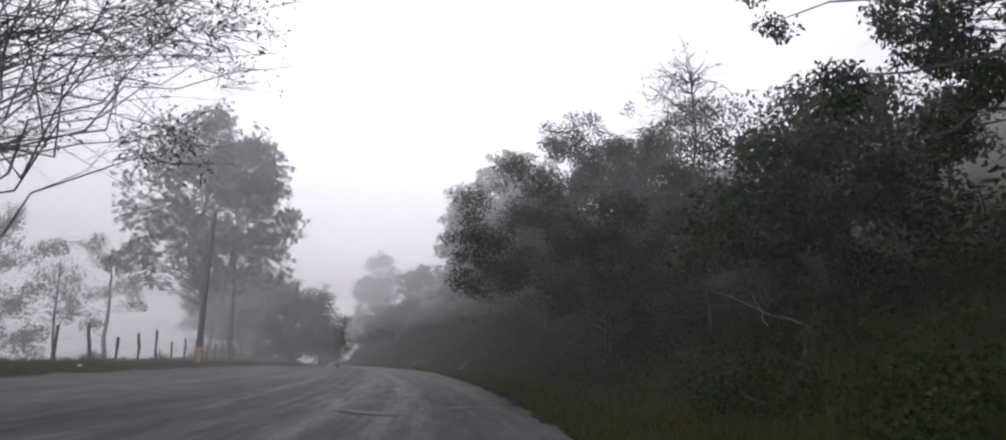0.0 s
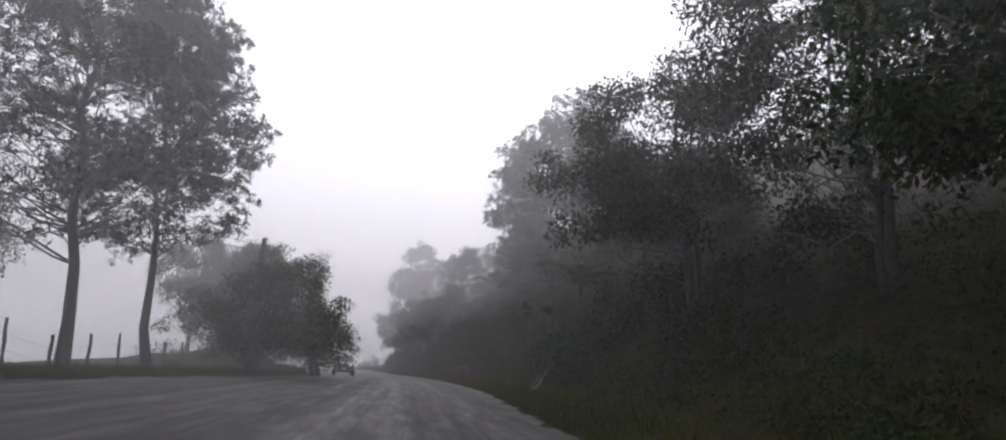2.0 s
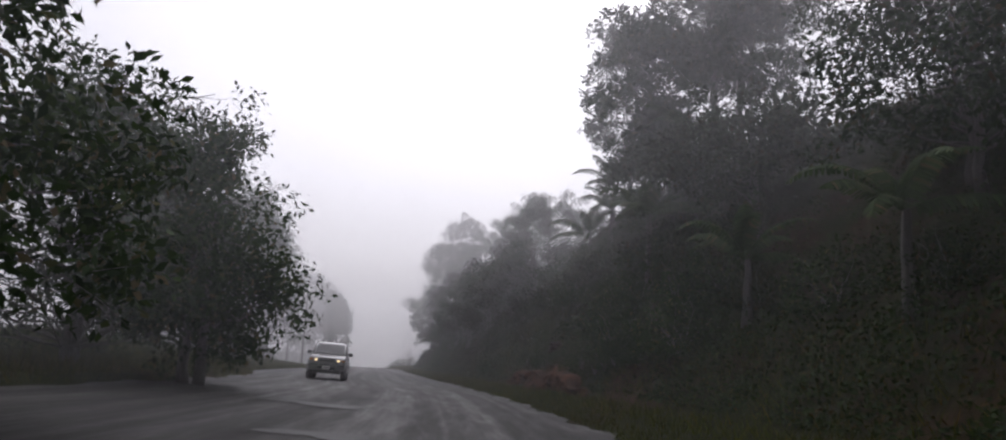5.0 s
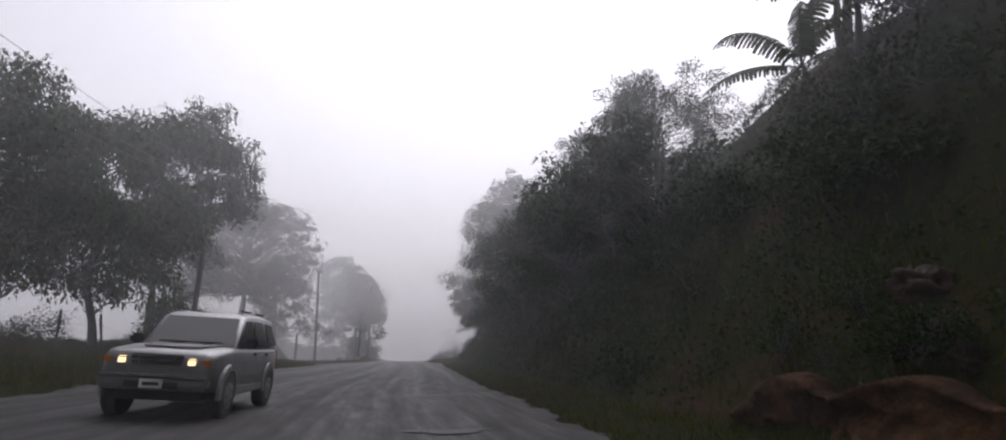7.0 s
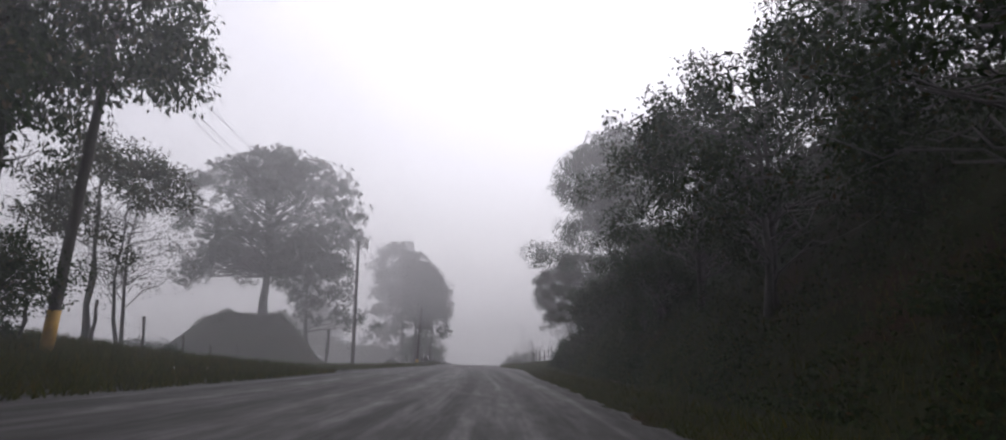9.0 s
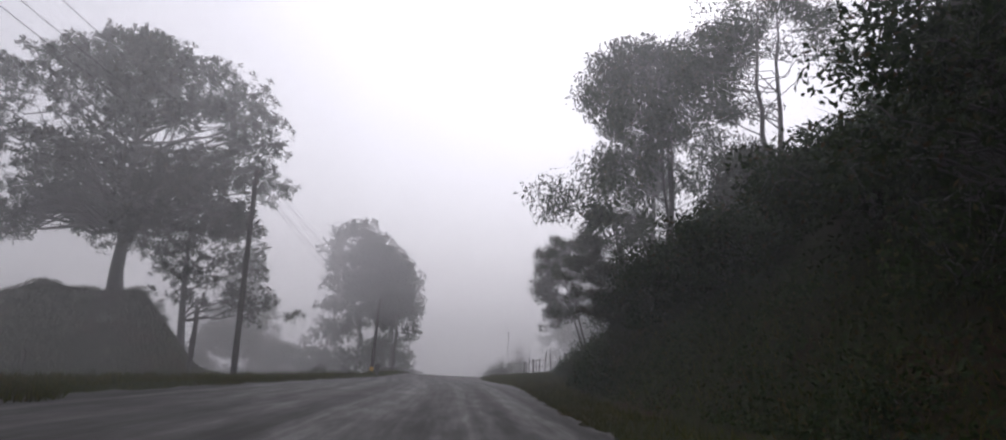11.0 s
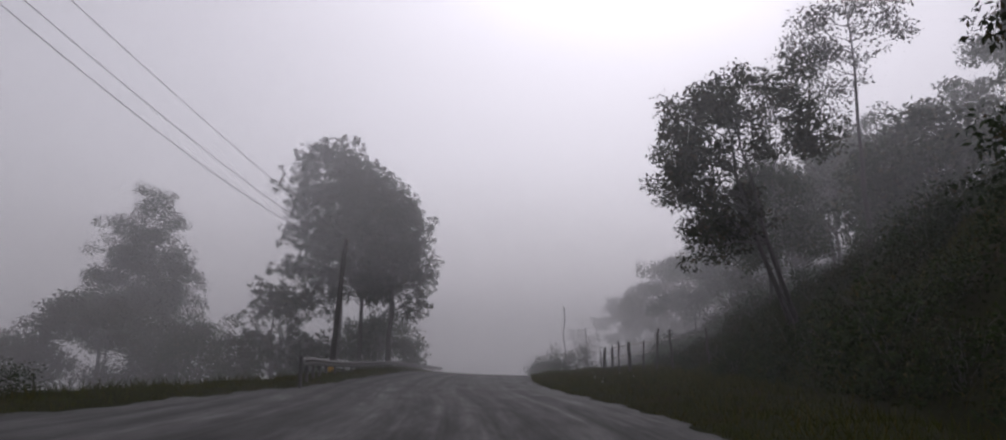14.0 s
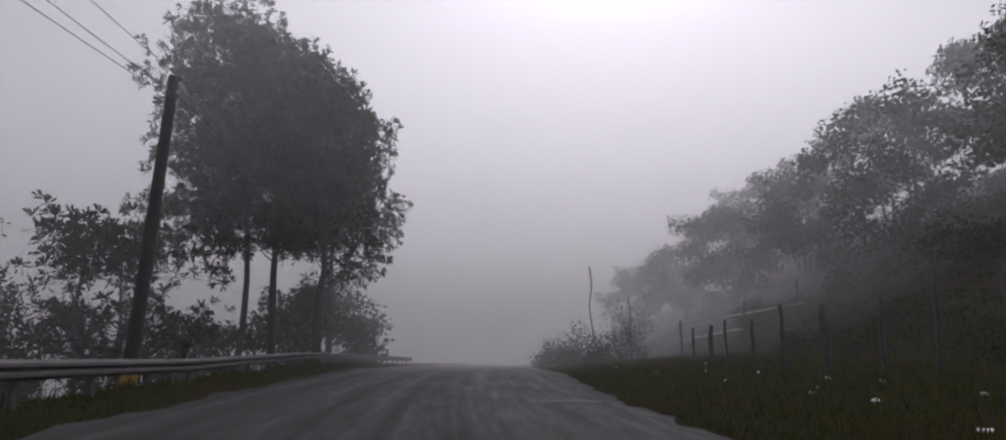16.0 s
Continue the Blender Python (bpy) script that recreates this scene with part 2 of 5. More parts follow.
def ground_columns(s):
    l, r = float(table(s, LEFT_EDGE)), float(table(s, RIGHT_EDGE))
    left = l - np.array([400, 150, 80, 50, 36, 28, 23, 19, 16, 14, 12, 10.5, 9.2, 8, 7, 6.2, 5.4, 4.7, 4, 3.4, 2.8, 2.3, 1.8, 1.4, 1.0, 0.7, 0.45, 0.3, 0.12, 0.0])
    mid = np.linspace(l + 0.05, r - 0.05, 8)
    return np.concatenate([left, mid, (r + np.array([400, 150, 80, 56, 44, 36, 30, 26, 23, 20.5, 18, 16, 14.2, 12.6, 11.2, 10, 9, 8, 7.1, 6.3, 5.6, 4.9, 4.3, 3.7, 3.1, 2.6, 2.1, 1.6, 1.1, 0.7, 0.4, 0.15, 0.0]))[::-1]])


def under_road(s, us):
    l, r = float(table(s, LEFT_EDGE)), float(table(s, RIGHT_EDGE))
    return np.where((us > l + 0.02) & (us < r - 0.02), -0.05, 0.0)


tagged(sheet("ground", np.concatenate([[-59], np.arange(-40, 240, 0.8), np.arange(242, 335, 6)]), ground_columns, under_road, EARTH), "grassy verge and red earth hillside beside the road", "ground", kind="structure")


def road_columns(s):
    l, r = float(table(s, LEFT_EDGE)), float(table(s, RIGHT_EDGE))
    wear_l = 0.14 * math.sin(s * 1.3) + 0.10 * math.sin(s * 3.7 + 1)
    wear_r = 0.12 * math.sin(s * 1.7 + 2) + 0.10 * math.sin(s * 4.1)
    return np.concatenate([[l - 0.02 + wear_l * 0.5], np.linspace(l + 0.4, r - 0.4, 22), [r + 0.02 + wear_r]])


def road_lift(s, us):
    lift = 0.004 * np.sin(s * 0.9 + us * 0.7) * np.sin(us * 1.1 + s * 0.23)
    lift[0] -= 0.02
    lift[-1] -= 0.02
    return lift + 0.02


tagged(sheet("road", np.arange(-45, 300, 0.5), road_columns, road_lift, ASPHALT), "wet worn asphalt road with rough broken edges", "road", kind="structure")


# ---- building blocks ----
def part(name, bm, mat, parent=None, label="", smooth=False):
    me = bpy.data.meshes.new(name)
    bm.to_mesh(me)
    bm.free()
    if smooth:
        me.polygons.foreach_set("use_smooth", [True] * len(me.polygons))
    return attach(name, me, mat, parent, label)


def attach(name, me, mat, parent=None, label=""):
    if mat is not None and not me.materials:
        me.materials.append(mat)
    ob = new(name, me)
    ob.parent = parent
    if label:
        ob["label"] = label
    return ob


def tube(points, radii, sides=7):
    """Vertices and faces of a tapered tube along points."""
    p = np.asarray(points, float)
    n = len(p)
    d = np.gradient(p, axis=0)
    d /= np.linalg.norm(d, axis=1, keepdims=True) + 1e-9
    ref = np.where(np.abs(d[:, 2:3]) > 0.9, np.array([[1.0, 0, 0]]), np.array([[0, 0, 1.0]]))
    a = np.cross(d, ref)
    a /= np.linalg.norm(a, axis=1, keepdims=True) + 1e-9
    b = np.cross(d, a)
    ang = np.arange(sides) * 2 * np.pi / sides
    ring = a[:, None] * np.cos(ang)[None, :, None] + b[:, None] * np.sin(ang)[None, :, None]
    v = (p[:, None] + ring * np.asarray(radii, float)[:, None, None]).reshape(-1, 3)
    f = [(i * sides + k, i * sides + (k + 1) % sides, (i + 1) * sides + (k + 1) % sides, (i + 1) * sides + k) for i in range(n - 1) for k in range(sides)]
    f.append(tuple(range(sides))[::-1])
    f.append(tuple((n - 1) * sides + k for k in range(sides)))
    return v, f


def tubes_mesh(name, tubes, mat):
    vs, fs, o = [], [], 0
    for v, f in tubes:
        vs.append(v)
        fs += [tuple(i + o for i in q) for q in f]
        o += len(v)
    return mesh_from(name, np.concatenate(vs), fs, mat, True)


def leaves_mesh(name, centres, outward, length, width, rng, mat, droop=0.3, spread=1.0):
    """One mesh of many leaves, each two triangles folded along its middle, most of them facing out and up."""
    n = len(centres)
    face = outward * 1.2 + rng.normal(0, 0.55, (n, 3)) + np.array([0, 0, 0.45])
    d = outward * 0.3 + rng.normal(0, spread, (n, 3))
    d[:, 2] -= droop
    d /= np.linalg.norm(d, axis=1, keepdims=True) + 1e-9
    side = np.cross(d, face)
    side /= np.linalg.norm(side, axis=1, keepdims=True) + 1e-9
    up = np.cross(side, d)
    ln = length * rng.uniform(0.65, 1.3, (n, 1))
    w = width * rng.uniform(0.7, 1.25, (n, 1))
    tip, mid = centres + d * ln, centres + d * ln * 0.5
    v = np.stack([centres, mid + side * w * 0.5 + up * w * 0.15, tip, mid - side * w * 0.5 + up * w * 0.15], 1).reshape(-1, 3)
    k = np.arange(n)[:, None] * 4
    faces = np.concatenate([k + [0, 1, 2], k + [0, 2, 3]], 1).reshape(-1, 3)
    me = bpy.data.meshes.new(name)
    me.vertices.add(len(v))
    me.vertices.foreach_set("co", v.astype(np.float32).ravel())
    me.loops.add(len(faces) * 3)
    me.loops.foreach_set("vertex_index", faces.astype(np.int32).ravel())
    me.polygons.add(len(faces))
    me.polygons.foreach_set("loop_start", np.arange(0, len(faces) * 3, 3, dtype=np.int32))
    me.materials.append(mat)
    me.update(calc_edges=True)
    return me


def needles_mesh(name, centres, outward, length, width, rng, mat):
    """One mesh of many needle sprays, a long triangle each."""
    n = len(centres)
    d = outward + rng.normal(0, 0.75, (n, 3))
    d /= np.linalg.norm(d, axis=1, keepdims=True) + 1e-9
    side = np.cross(d, rng.normal(0, 1, (n, 3)))
    side /= np.linalg.norm(side, axis=1, keepdims=True) + 1e-9
    ln, w = length * rng.uniform(0.6, 1.3, (n, 1)), width * rng.uniform(0.7, 1.25, (n, 1))
    tip = centres + d * ln
    return triangles(name, np.stack([centres, tip + side * w * 0.5, tip - side * w * 0.5], 1).reshape(-1, 3), mat)


def triangles(name, v, mat):
    n = len(v) // 3
    me = bpy.data.meshes.new(name)
    me.vertices.add(n * 3)
    me.vertices.foreach_set("co", v.astype(np.float32).ravel())
    me.loops.add(n * 3)
    me.loops.foreach_set("vertex_index", np.arange(n * 3, dtype=np.int32))
    me.polygons.add(n)
    me.polygons.foreach_set("loop_start", np.arange(0, n * 3, 3, dtype=np.int32))
    me.materials.append(mat)
    me.update(calc_edges=True)
    return me


def blades_mesh(name, centres, length, width, rng, mat, lean=0.4):
    """One mesh of many upright blades, a triangle each."""
    n = len(centres)
    d = rng.normal(0, lean, (n, 3))
    d[:, 2] = 1.0
    side = np.cross(d, rng.normal(0, 1, (n, 3)))
    side /= np.linalg.norm(side, axis=1, keepdims=True) + 1e-9
    ln, w = length * rng.uniform(0.5, 1.4, (n, 1)), width * rng.uniform(0.7, 1.3, (n, 1))
    v = np.stack([centres - side * w * 0.5, centres + side * w * 0.5, centres + d * ln], 1).reshape(-1, 3)
    return triangles(name, v, mat)


def bent(a, b, rng, sag=0.0, wander=0.06, n=6):
    t = np.linspace(0, 1, n)[:, None]
    a, b = np.asarray(a, float), np.asarray(b, float)
    p = a * (1 - t) + b * t
    size = np.linalg.norm(b - a)
    p[1:-1] += rng.normal(0, wander * size, (n - 2, 3))
    p[:, 2:3] += -4 * sag * size * t * (t - 1)
    return p


STYLES = {
    # clump radius, leaves in a clump, leaf length, width, droop, spread of direction, clump flattening
    "pine": (1.10, 170, 0.26, 0.075, -0.15, 0.65, 0.6),
    "broad": (0.80, 150, 0.145, 0.078, 0.35, 0.8, 0.75),
    "big": (0.80, 150, 0.16, 0.078, 0.5, 0.7, 0.75),
    "droop": (0.78, 170, 0.15, 0.07, 0.9, 0.5, 1.15),
    "sparse": (0.85, 26, 0.15, 0.055, 0.3, 0.9, 0.8),
}


def make_tree(label, x, y, height, blobs, style="broad", leaf=BROADLEAF, bark=BARK, trunk_r=0.2, clumps=90, seed=1, lean=(0, 0), forks=1, name="tree", category="tree", group="", twigs=1, density=1.0, size=1.0, base_z=None, bole=0.25, limb=0.28, tight=1.0, gather=4):
    """A tree on the ground at (x, y). blobs: centre and radii of the masses of its crown, from its base, in metres."""
    rng = np.random.default_rng(seed)
    root = tagged(new(name), label, category, group)
    root.empty_display_size = 0.3
    z0 = ground_at(x, y) - 0.15 if base_z is None else base_z
    root.matrix_world = pose(x, y, z0)
    spread, count, ll, lw, droop, dirs, flat = STYLES[style]
    if style != "sparse":
        count, ll, lw = count * 0.62, ll * 1.25, lw * 1.25
    ll, lw = ll * size, lw * size
    spread *= size**0.5 * tight
    blobs = np.asarray(blobs, float)
    stems, limbs, fine, centres, outs = [], [], [], [], []
    for k in range(forks):
        off = np.array([0, 0, 0]) if forks == 1 else np.array([math.cos(k * 2.4 + seed), math.sin(k * 2.4 + seed), 0]) * trunk_r * 1.2
        top = np.array([lean[0], lean[1], height * 0.93]) + (off * height * 0.22 if forks > 1 else 0)
        p = bent(off, top, rng, 0, 0.006, 9)
        t = np.linspace(0, 1, 9)
        p[:, :2] += np.outer(np.sin(t * 3.1), rng.normal(0, 0.02 * height, 2))
        r = trunk_r * (1 - t) ** 0.8 + 0.02 + trunk_r * 0.35 * np.exp(-t * 14)
        stems.append((p, r / (1 if forks == 1 else 1.3)))
    per = np.prod(blobs[:, 3:6], axis=1) ** (2 / 3)
    # leaf masses: each hub ends a limb and carries several clumps, with gaps between the masses
    masses = []
    for _ in range(max(5, int(clumps / (1.5 if style == "sparse" else gather)))):
        k = rng.choice(len(blobs), p=per / per.sum())
        c, rad = blobs[k, :3], blobs[k, 3:6]
        d = rng.normal(0, 1, 3)
        d /= np.linalg.norm(d)
        if d[2] < -0.7:
            d[2] *= -1
        q = c + d * rad * rng.uniform(0.2, 1.0) ** 0.4
        p, r = stems[rng.integers(forks)]
        want = np.clip((q[2] - np.linalg.norm(q[:2] - p[4, :2]) * rng.uniform(0.25, 0.6)) / (height * 0.93), bole, 0.95)
        i = want * 8
        a = p[int(i)] * (1 - i % 1) + p[min(8, int(i) + 1)] * (i % 1)
        ra = max(0.02, limb * trunk_r * (1 - want) ** 0.7)
        line = bent(a, q, rng, 0.06, 0.05, 6)
        limbs.append((ra, tube(line, ra * np.array([1, 0.78, 0.6, 0.44, 0.3, 0.16]) + 0.006, 6 if len(limbs) < 12 else 4)))
        masses.append((q, d, line, ra, rng.uniform(0.6, 1.5)))
    weight = np.array([m[4] for m in masses])
    for k in rng.choice(len(masses), clumps, p=weight / weight.sum()):
        hub, d, line, ra, big = masses[k]
        q = hub + np.clip(rng.normal(0, 0.62 * spread * big, 3), -1.1 * spread, 1.1 * spread) * np.array([1, 1, 0.62 if style == "pine" else 0.8])
        start = line[rng.integers(2, 6)]
        drawn = twigs > 3 or rng.uniform() < 0.5
        if drawn:
            fine.append(tube(bent(start, q, rng, 0.05, 0.05, 4), ra * np.array([0.3, 0.2, 0.13, 0.05]) + 0.004, 3))
        for _ in range(twigs if drawn else 0):
            e = q + rng.normal(0, spread * 0.9, 3) * np.array([1, 1, 0.7])
            fine.append(tube(bent(start * 0.3 + q * 0.7, e, rng, 0.03, 0.06, 3), [0.010, 0.007, 0.003], 3))
        m = int(count * density * rng.uniform(0.6, 1.3))
        if m:
            k = max(3, m // 14) if style == "pine" else m
            w = rng.normal(0, 1, (k, 3))
            w *= (spread * 0.85 * rng.uniform(size=(k, 1)) ** 0.42) / (np.linalg.norm(w, axis=1, keepdims=True) + 1e-9)
            out = w / spread + d * 0.25
            w = w * np.array([1, 1, flat])
            if style == "pine":
                at = rng.integers(k, size=m)
                w, out = w[at], out[at] * 0.6 + np.array([0, 0, 0.35])
            centres.append(q + w)
            outs.append(out)
    for p, r in stems:
        attach("trunk", tubes_mesh("trunk", [tube(p, r, 9)], bark), None, root)
    limbs.sort(key=lambda v: -v[0])
    for _, t in limbs[:7]:
        attach("limb", tubes_mesh("limb", [t], bark), None, root)
    tagged(attach("branchwork", tubes_mesh("branchwork", [t for _, t in limbs[7:]] + fine, bark), None, root), kind="stuff")
    if centres:
        c, o = np.concatenate(centres), np.concatenate(outs)
        crown = needles_mesh("crown", c, o, ll, lw, rng, leaf) if style == "pine" else leaves_mesh("crown", c, o, ll, lw, rng, leaf, droop, dirs)
        attach("crown", crown, None, root)
    return root


def ball(cx, cy, cz, rx, ry=None, rz=None):
    return (cx, cy, cz, rx, ry or rx, rz or rx)


# ---- trees on the left of the way down ----
make_tree("bare-branched roadside tree with fine drooping twigs", -10.5, 13.5, 12.5, [ball(2.5, 0, 8.8, 5.0, 6, 3.2), ball(-1, 2, 10, 4), ball(2.6, -1.5, 6.2, 3.8, 4.2, 2.4)], "sparse", OLIVE, BARK, 0.2, 210, 11, twigs=10, density=0.8, limb=0.17)
make_tree("tall misty pine with an open rounded crown", -18.6, 46.4, 18.5, [ball(0, 0, 12.0, 5.2, 5.2, 5.2), ball(-1.5, 0, 8.0, 5.0, 5.0, 3.4), ball(-0.3, 0, 16.0, 3.4, 3.4, 2.8)], "pine", NEEDLES, BARK, 0.22, 440, 21, size=0.75, density=1.25, gather=2.5)
make_tree("tall pine with a broad layered crown", -17.7, 50.8, 18.0, [ball(0.4, 0, 11.5, 4.2, 4.2, 5.0), ball(0.3, 0, 7.6, 3.2, 3.2, 3.0), ball(0.6, 0, 15.5, 3.0, 3.0, 2.6)], "pine", NEEDLES, BARK, 0.19, 380, 22, size=0.75, density=1.25, gather=2.5)
make_tree("small tree fading in the fog", -31, 44, 11, [ball(0, 0, 7.5, 3.0, 3.0, 3.6), ball(0, 0, 3.6, 2.8)], "broad", OLIVE, BARK, 0.13, 90, 23, size=1.2)
make_tree("thin sapling beside the fence", -20.3, 33, 5.5, [ball(0, 0, 3.5, 0.9, 0.9, 1.8)], "sparse", OLIVE, BARK, 0.05, 34, 24)
make_tree("small dense round tree", -27, 50, 10, [ball(0, 0, 6.0, 3.6, 3.6, 4.0)], "broad", BROADLEAF, BARK, 0.15, 60, 25)
make_tree("tall spreading bush in front of the pole", -13.4, 51.8, 5.6, [ball(0.9, 0.3, 2.9, 2.5, 2.4, 2.4), ball(2.0, 1.2, 2.2, 2.0), ball(-1.0, -0.4, 1.9, 1.6)], "broad", BROADLEAF, BARK, 0.08, 170, 33, forks=3, bole=0.05, name="bush", category="bush")
make_tree("dense round roadside tree with dark leaves", -16.6, 62.0, 8.0, [ball(0, 0, 3.8, 4.6, 4.4, 3.6), ball(1.5, 1, 5.6, 2.4), ball(-3, -2.5, 3.0, 2.6), ball(0, 0, 1.6, 4.0, 4.0, 1.4)], "broad", BROADLEAF, BARK, 0.12, 300, 31, forks=3, bole=0.08)
make_tree("lower rounded tree beside the dense one", -13.2, 61.6, 4.8, [ball(0, 0, 2.7, 2.2, 2.0, 2.2)], "broad", BROADLEAF, BARK, 0.15, 90, 32, forks=2, bole=0.08)
make_tree("leafy tree with drooping foliage", -31.0, 80.5, 11.0, [ball(0, 0, 7.6, 3.4, 3.4, 4.2), ball(1.0, 1, 5, 2.4)], "droop", BROADLEAF, BARK, 0.18, 150, 41, density=0.8, size=1.4)
make_tree("leafy tree with drooping dark foliage", -31.6, 88.5, 12.0, [ball(0, 0, 7.2, 4.0, 4.0, 4.4), ball(1.5, 1, 4.4, 3.0)], "droop", BROADLEAF, BARK, 0.17, 250, 42, density=0.85, bole=0.15, size=1.4, tight=0.9)
make_tree("leafy tree with drooping dark foliage", -32.4, 94.5, 12.4, [ball(0.4, 0, 7.6, 4.2, 4.2, 4.6), ball(1.4, 0, 4.6, 3.4)], "droop", BROADLEAF, BARK, 0.17, 280, 43, density=0.85, bole=0.15, size=1.4, tight=0.9)
make_tree("tall forked tree with hanging foliage beside the leaning pole", -34.2, 100.4, 15.0, [ball(1.4, 0, 10.2, 4.0, 4.0, 4.4), ball(4.0, 0.8, 10.6, 2.2, 2.2, 2.4), ball(0.5, -0.5, 7.0, 3.0, 3.0, 2.6)], "droop", BROADLEAF, BARK, 0.2, 240, 44, forks=2, bole=0.3, density=0.85, size=1.4, tight=0.9)
make_tree("leafy tree with drooping dark foliage", -22.6, 74.6, 10.5, [ball(0, 0, 6.6, 1.9, 1.9, 3.6), ball(0, 0.3, 3.4, 1.6, 1.6, 2.0)], "droop", BROADLEAF, BARK, 0.13, 150, 48, density=1.4, bole=0.15)
make_tree("paler loose tree behind the drooping ones", -40.5, 110.0, 11.0, [ball(0, 0, 7.0, 3.8, 3.8, 3.4)], "broad", OLIVE, BARK, 0.14, 110, 47, forks=2, bole=0.2, density=1.0, size=1.1)
make_tree("dark upright shrub at the foot of the pole", -33.0, 100.2, 3.4, [ball(0, 0, 1.6, 1.2, 1.2, 1.5)], "broad", BROADLEAF, BARK, 0.06, 60, 46, forks=3, bole=0.05, name="bush", category="bush", size=0.8)
make_tree("slim light-crowned tree on the grassy verge", -40.0, 111.5, 8.5, [ball(0, 0, 5.2, 2.8, 2.8, 2.8)], "sparse", OLIVE, BARK, 0.12, 90, 45, forks=2)
make_tree("broad umbrella-shaped tree on the earth mound", -49.9, 136.3, 15.4, [ball(0.6, 0, 9.9, 8.2, 8.2, 5.8), ball(-5, 0, 5.0, 4, 4, 2.2), ball(5, -1, 5.2, 4, 4, 2.2)], "pine", NEEDLES, BARK, 0.36, 700, 51, forks=1, gather=3, size=0.95, density=1.0, limb=0.5, bole=0.3)
make_tree("slender pine beside the umbrella tree", -46.0, 137.6, 10.5, [ball(0.8, 0, 6.0, 4.0, 4.0, 3.2), ball(2.6, 1, 3.2, 2.2, 2.2, 1.6)], "pine", NEEDLES, BARK, 0.22, 150, 52, size=0.75, density=1.3, limb=0.36)
make_tree("small round bush on the field", -52.0, 124.0, 3.4, [ball(0, 0, 1.8, 1.6, 1.6, 1.4)], "broad", OLIVE, BARK, 0.08, 40, 53, forks=3, bole=0.05, name="bush", category="bush")
make_tree("conical tree pale in the fog", -66.9, 172.0, 13.5, [ball(0, 0, 3.6, 4.9, 4.9, 2.8), ball(0, 0, 6.2, 4.2, 4.2, 2.4), ball(0, 0, 8.8, 3.2, 3.2, 2.2), ball(0, 0, 11.0, 2.2, 2.2, 1.8), ball(0, 0, 12.6, 1.1, 1.1, 1.0)], "broad", BROADLEAF, BARK, 0.2, 420, 61, bole=0.1, base_z=-10.0, size=1.15, gather=1.6)
make_tree("dense bushy tree below the road's edge", -62.5, 165.0, 10.5, [ball(0, 0, 6.2, 4.6, 4.6, 4.0), ball(2.5, 2, 4.0, 3.0)], "broad", OLIVE, BARK, 0.14, 260, 62, forks=3, bole=0.1, size=1.2)
make_tree("dense low tree beside the bushy one", -57.5, 167.5, 8.5, [ball(0, 0, 5.0, 3.4, 3.4, 3.2)], "broad", BROADLEAF, BARK, 0.12, 160, 64, forks=3, bole=0.1, size=1.2)
make_tree("leafy bush below the road's edge", -66.5, 161.5, 8.0, [ball(0, 0, 5.0, 3.4, 3.4, 2.8)], "broad", OLIVE, BARK, 0.12, 140, 65, forks=3, bole=0.1, size=1.2)
make_tree("small loose tree behind the guard rail", -52.0, 165.0, 6.0, [ball(0, 0, 4.2, 1.3, 1.3, 1.5)], "sparse", OLIVE, BARK, 0.06, 40, 63)
for k, (x, y, top, r, deep, n) in enumerate([(-57.4, 183.5, 9.4, 4.9, 15.0, 400), (-53.8, 181.5, 6.2, 3.9, 12.0, 270), (-50.6, 180.5, 3.4, 2.8, 10.0, 190), (-54.5, 189.0, 6.0, 3.8, 11.0, 220)]):
    base = ground_at(x, y) - 0.15
    h = top - base
    make_tree("tall dark pine with a domed crown behind the guard rail", x, y, h, [ball(0, 0, h - deep * 0.36, r, r, deep * 0.36), ball(0.3, 0, h - deep * 0.68, r * 0.85, r * 0.85, deep * 0.3)], "pine", NEEDLES, BARK, 0.2, n, 70 + k, group="pines behind the guard rail", gather=2.5, density=1.2, bole=0.3)
for k, (x, y, h, r) in enumerate([(-57.5, 176, 12, 3.0), (-55.0, 172, 10.5, 2.4)]):
    make_tree("thin open pine below the guard rail", x, y, h, [ball(0, 0, h * 0.6, r, r, h * 0.36)], "pine", NEEDLES, BARK, 0.12, 80, 80 + k, group="pines behind the guard rail", density=0.8)

for k, (x, y, h, r) in enumerate([(-56.0, 190, 8, 3.6), (-59.0, 193, 9, 4.0), (-60.0, 184, 8, 3.4)]):
    make_tree("leafy tree under the tall pines", x, y, h, [ball(0, 0, h * 0.5, r, r, h * 0.42)], "broad", BROADLEAF, BARK, 0.12, 90, 90 + k, forks=3, bole=0.05, group="trees under the pines", size=1.9, density=0.7)

# ---- trees on the bank on the right ----
make_tree("overhanging roadside tree with dark glossy leaves", 10.6, 7.0, 9.5, [ball(-3.7, 1.4, 3.2, 1.3, 1.3, 1.6), ball(-3.2, 2.2, 5.6, 2.6, 2.6, 2.0), ball(-1.4, 1.6, 3.6, 1.9), ball(0, 0, 7.0, 3.0)], "big", BROADLEAF, BARK, 0.18, 300, 101, forks=2, size=0.62, density=1.2, base_z=1.5, tight=0.6)
make_tree("rounded broadleaf tree overhanging the verge", 5.6, 23.5, 9.5, [ball(0, 0, 6.0, 4.6, 4.6, 3.6), ball(-3.8, -1.0, 4.2, 2.4), ball(2, 0, 3, 4, 4, 2.6)], "big", OLIVE, BARK, 0.10, 460, 102, forks=2, bole=0.12, size=0.58, density=1.7, tight=0.95)
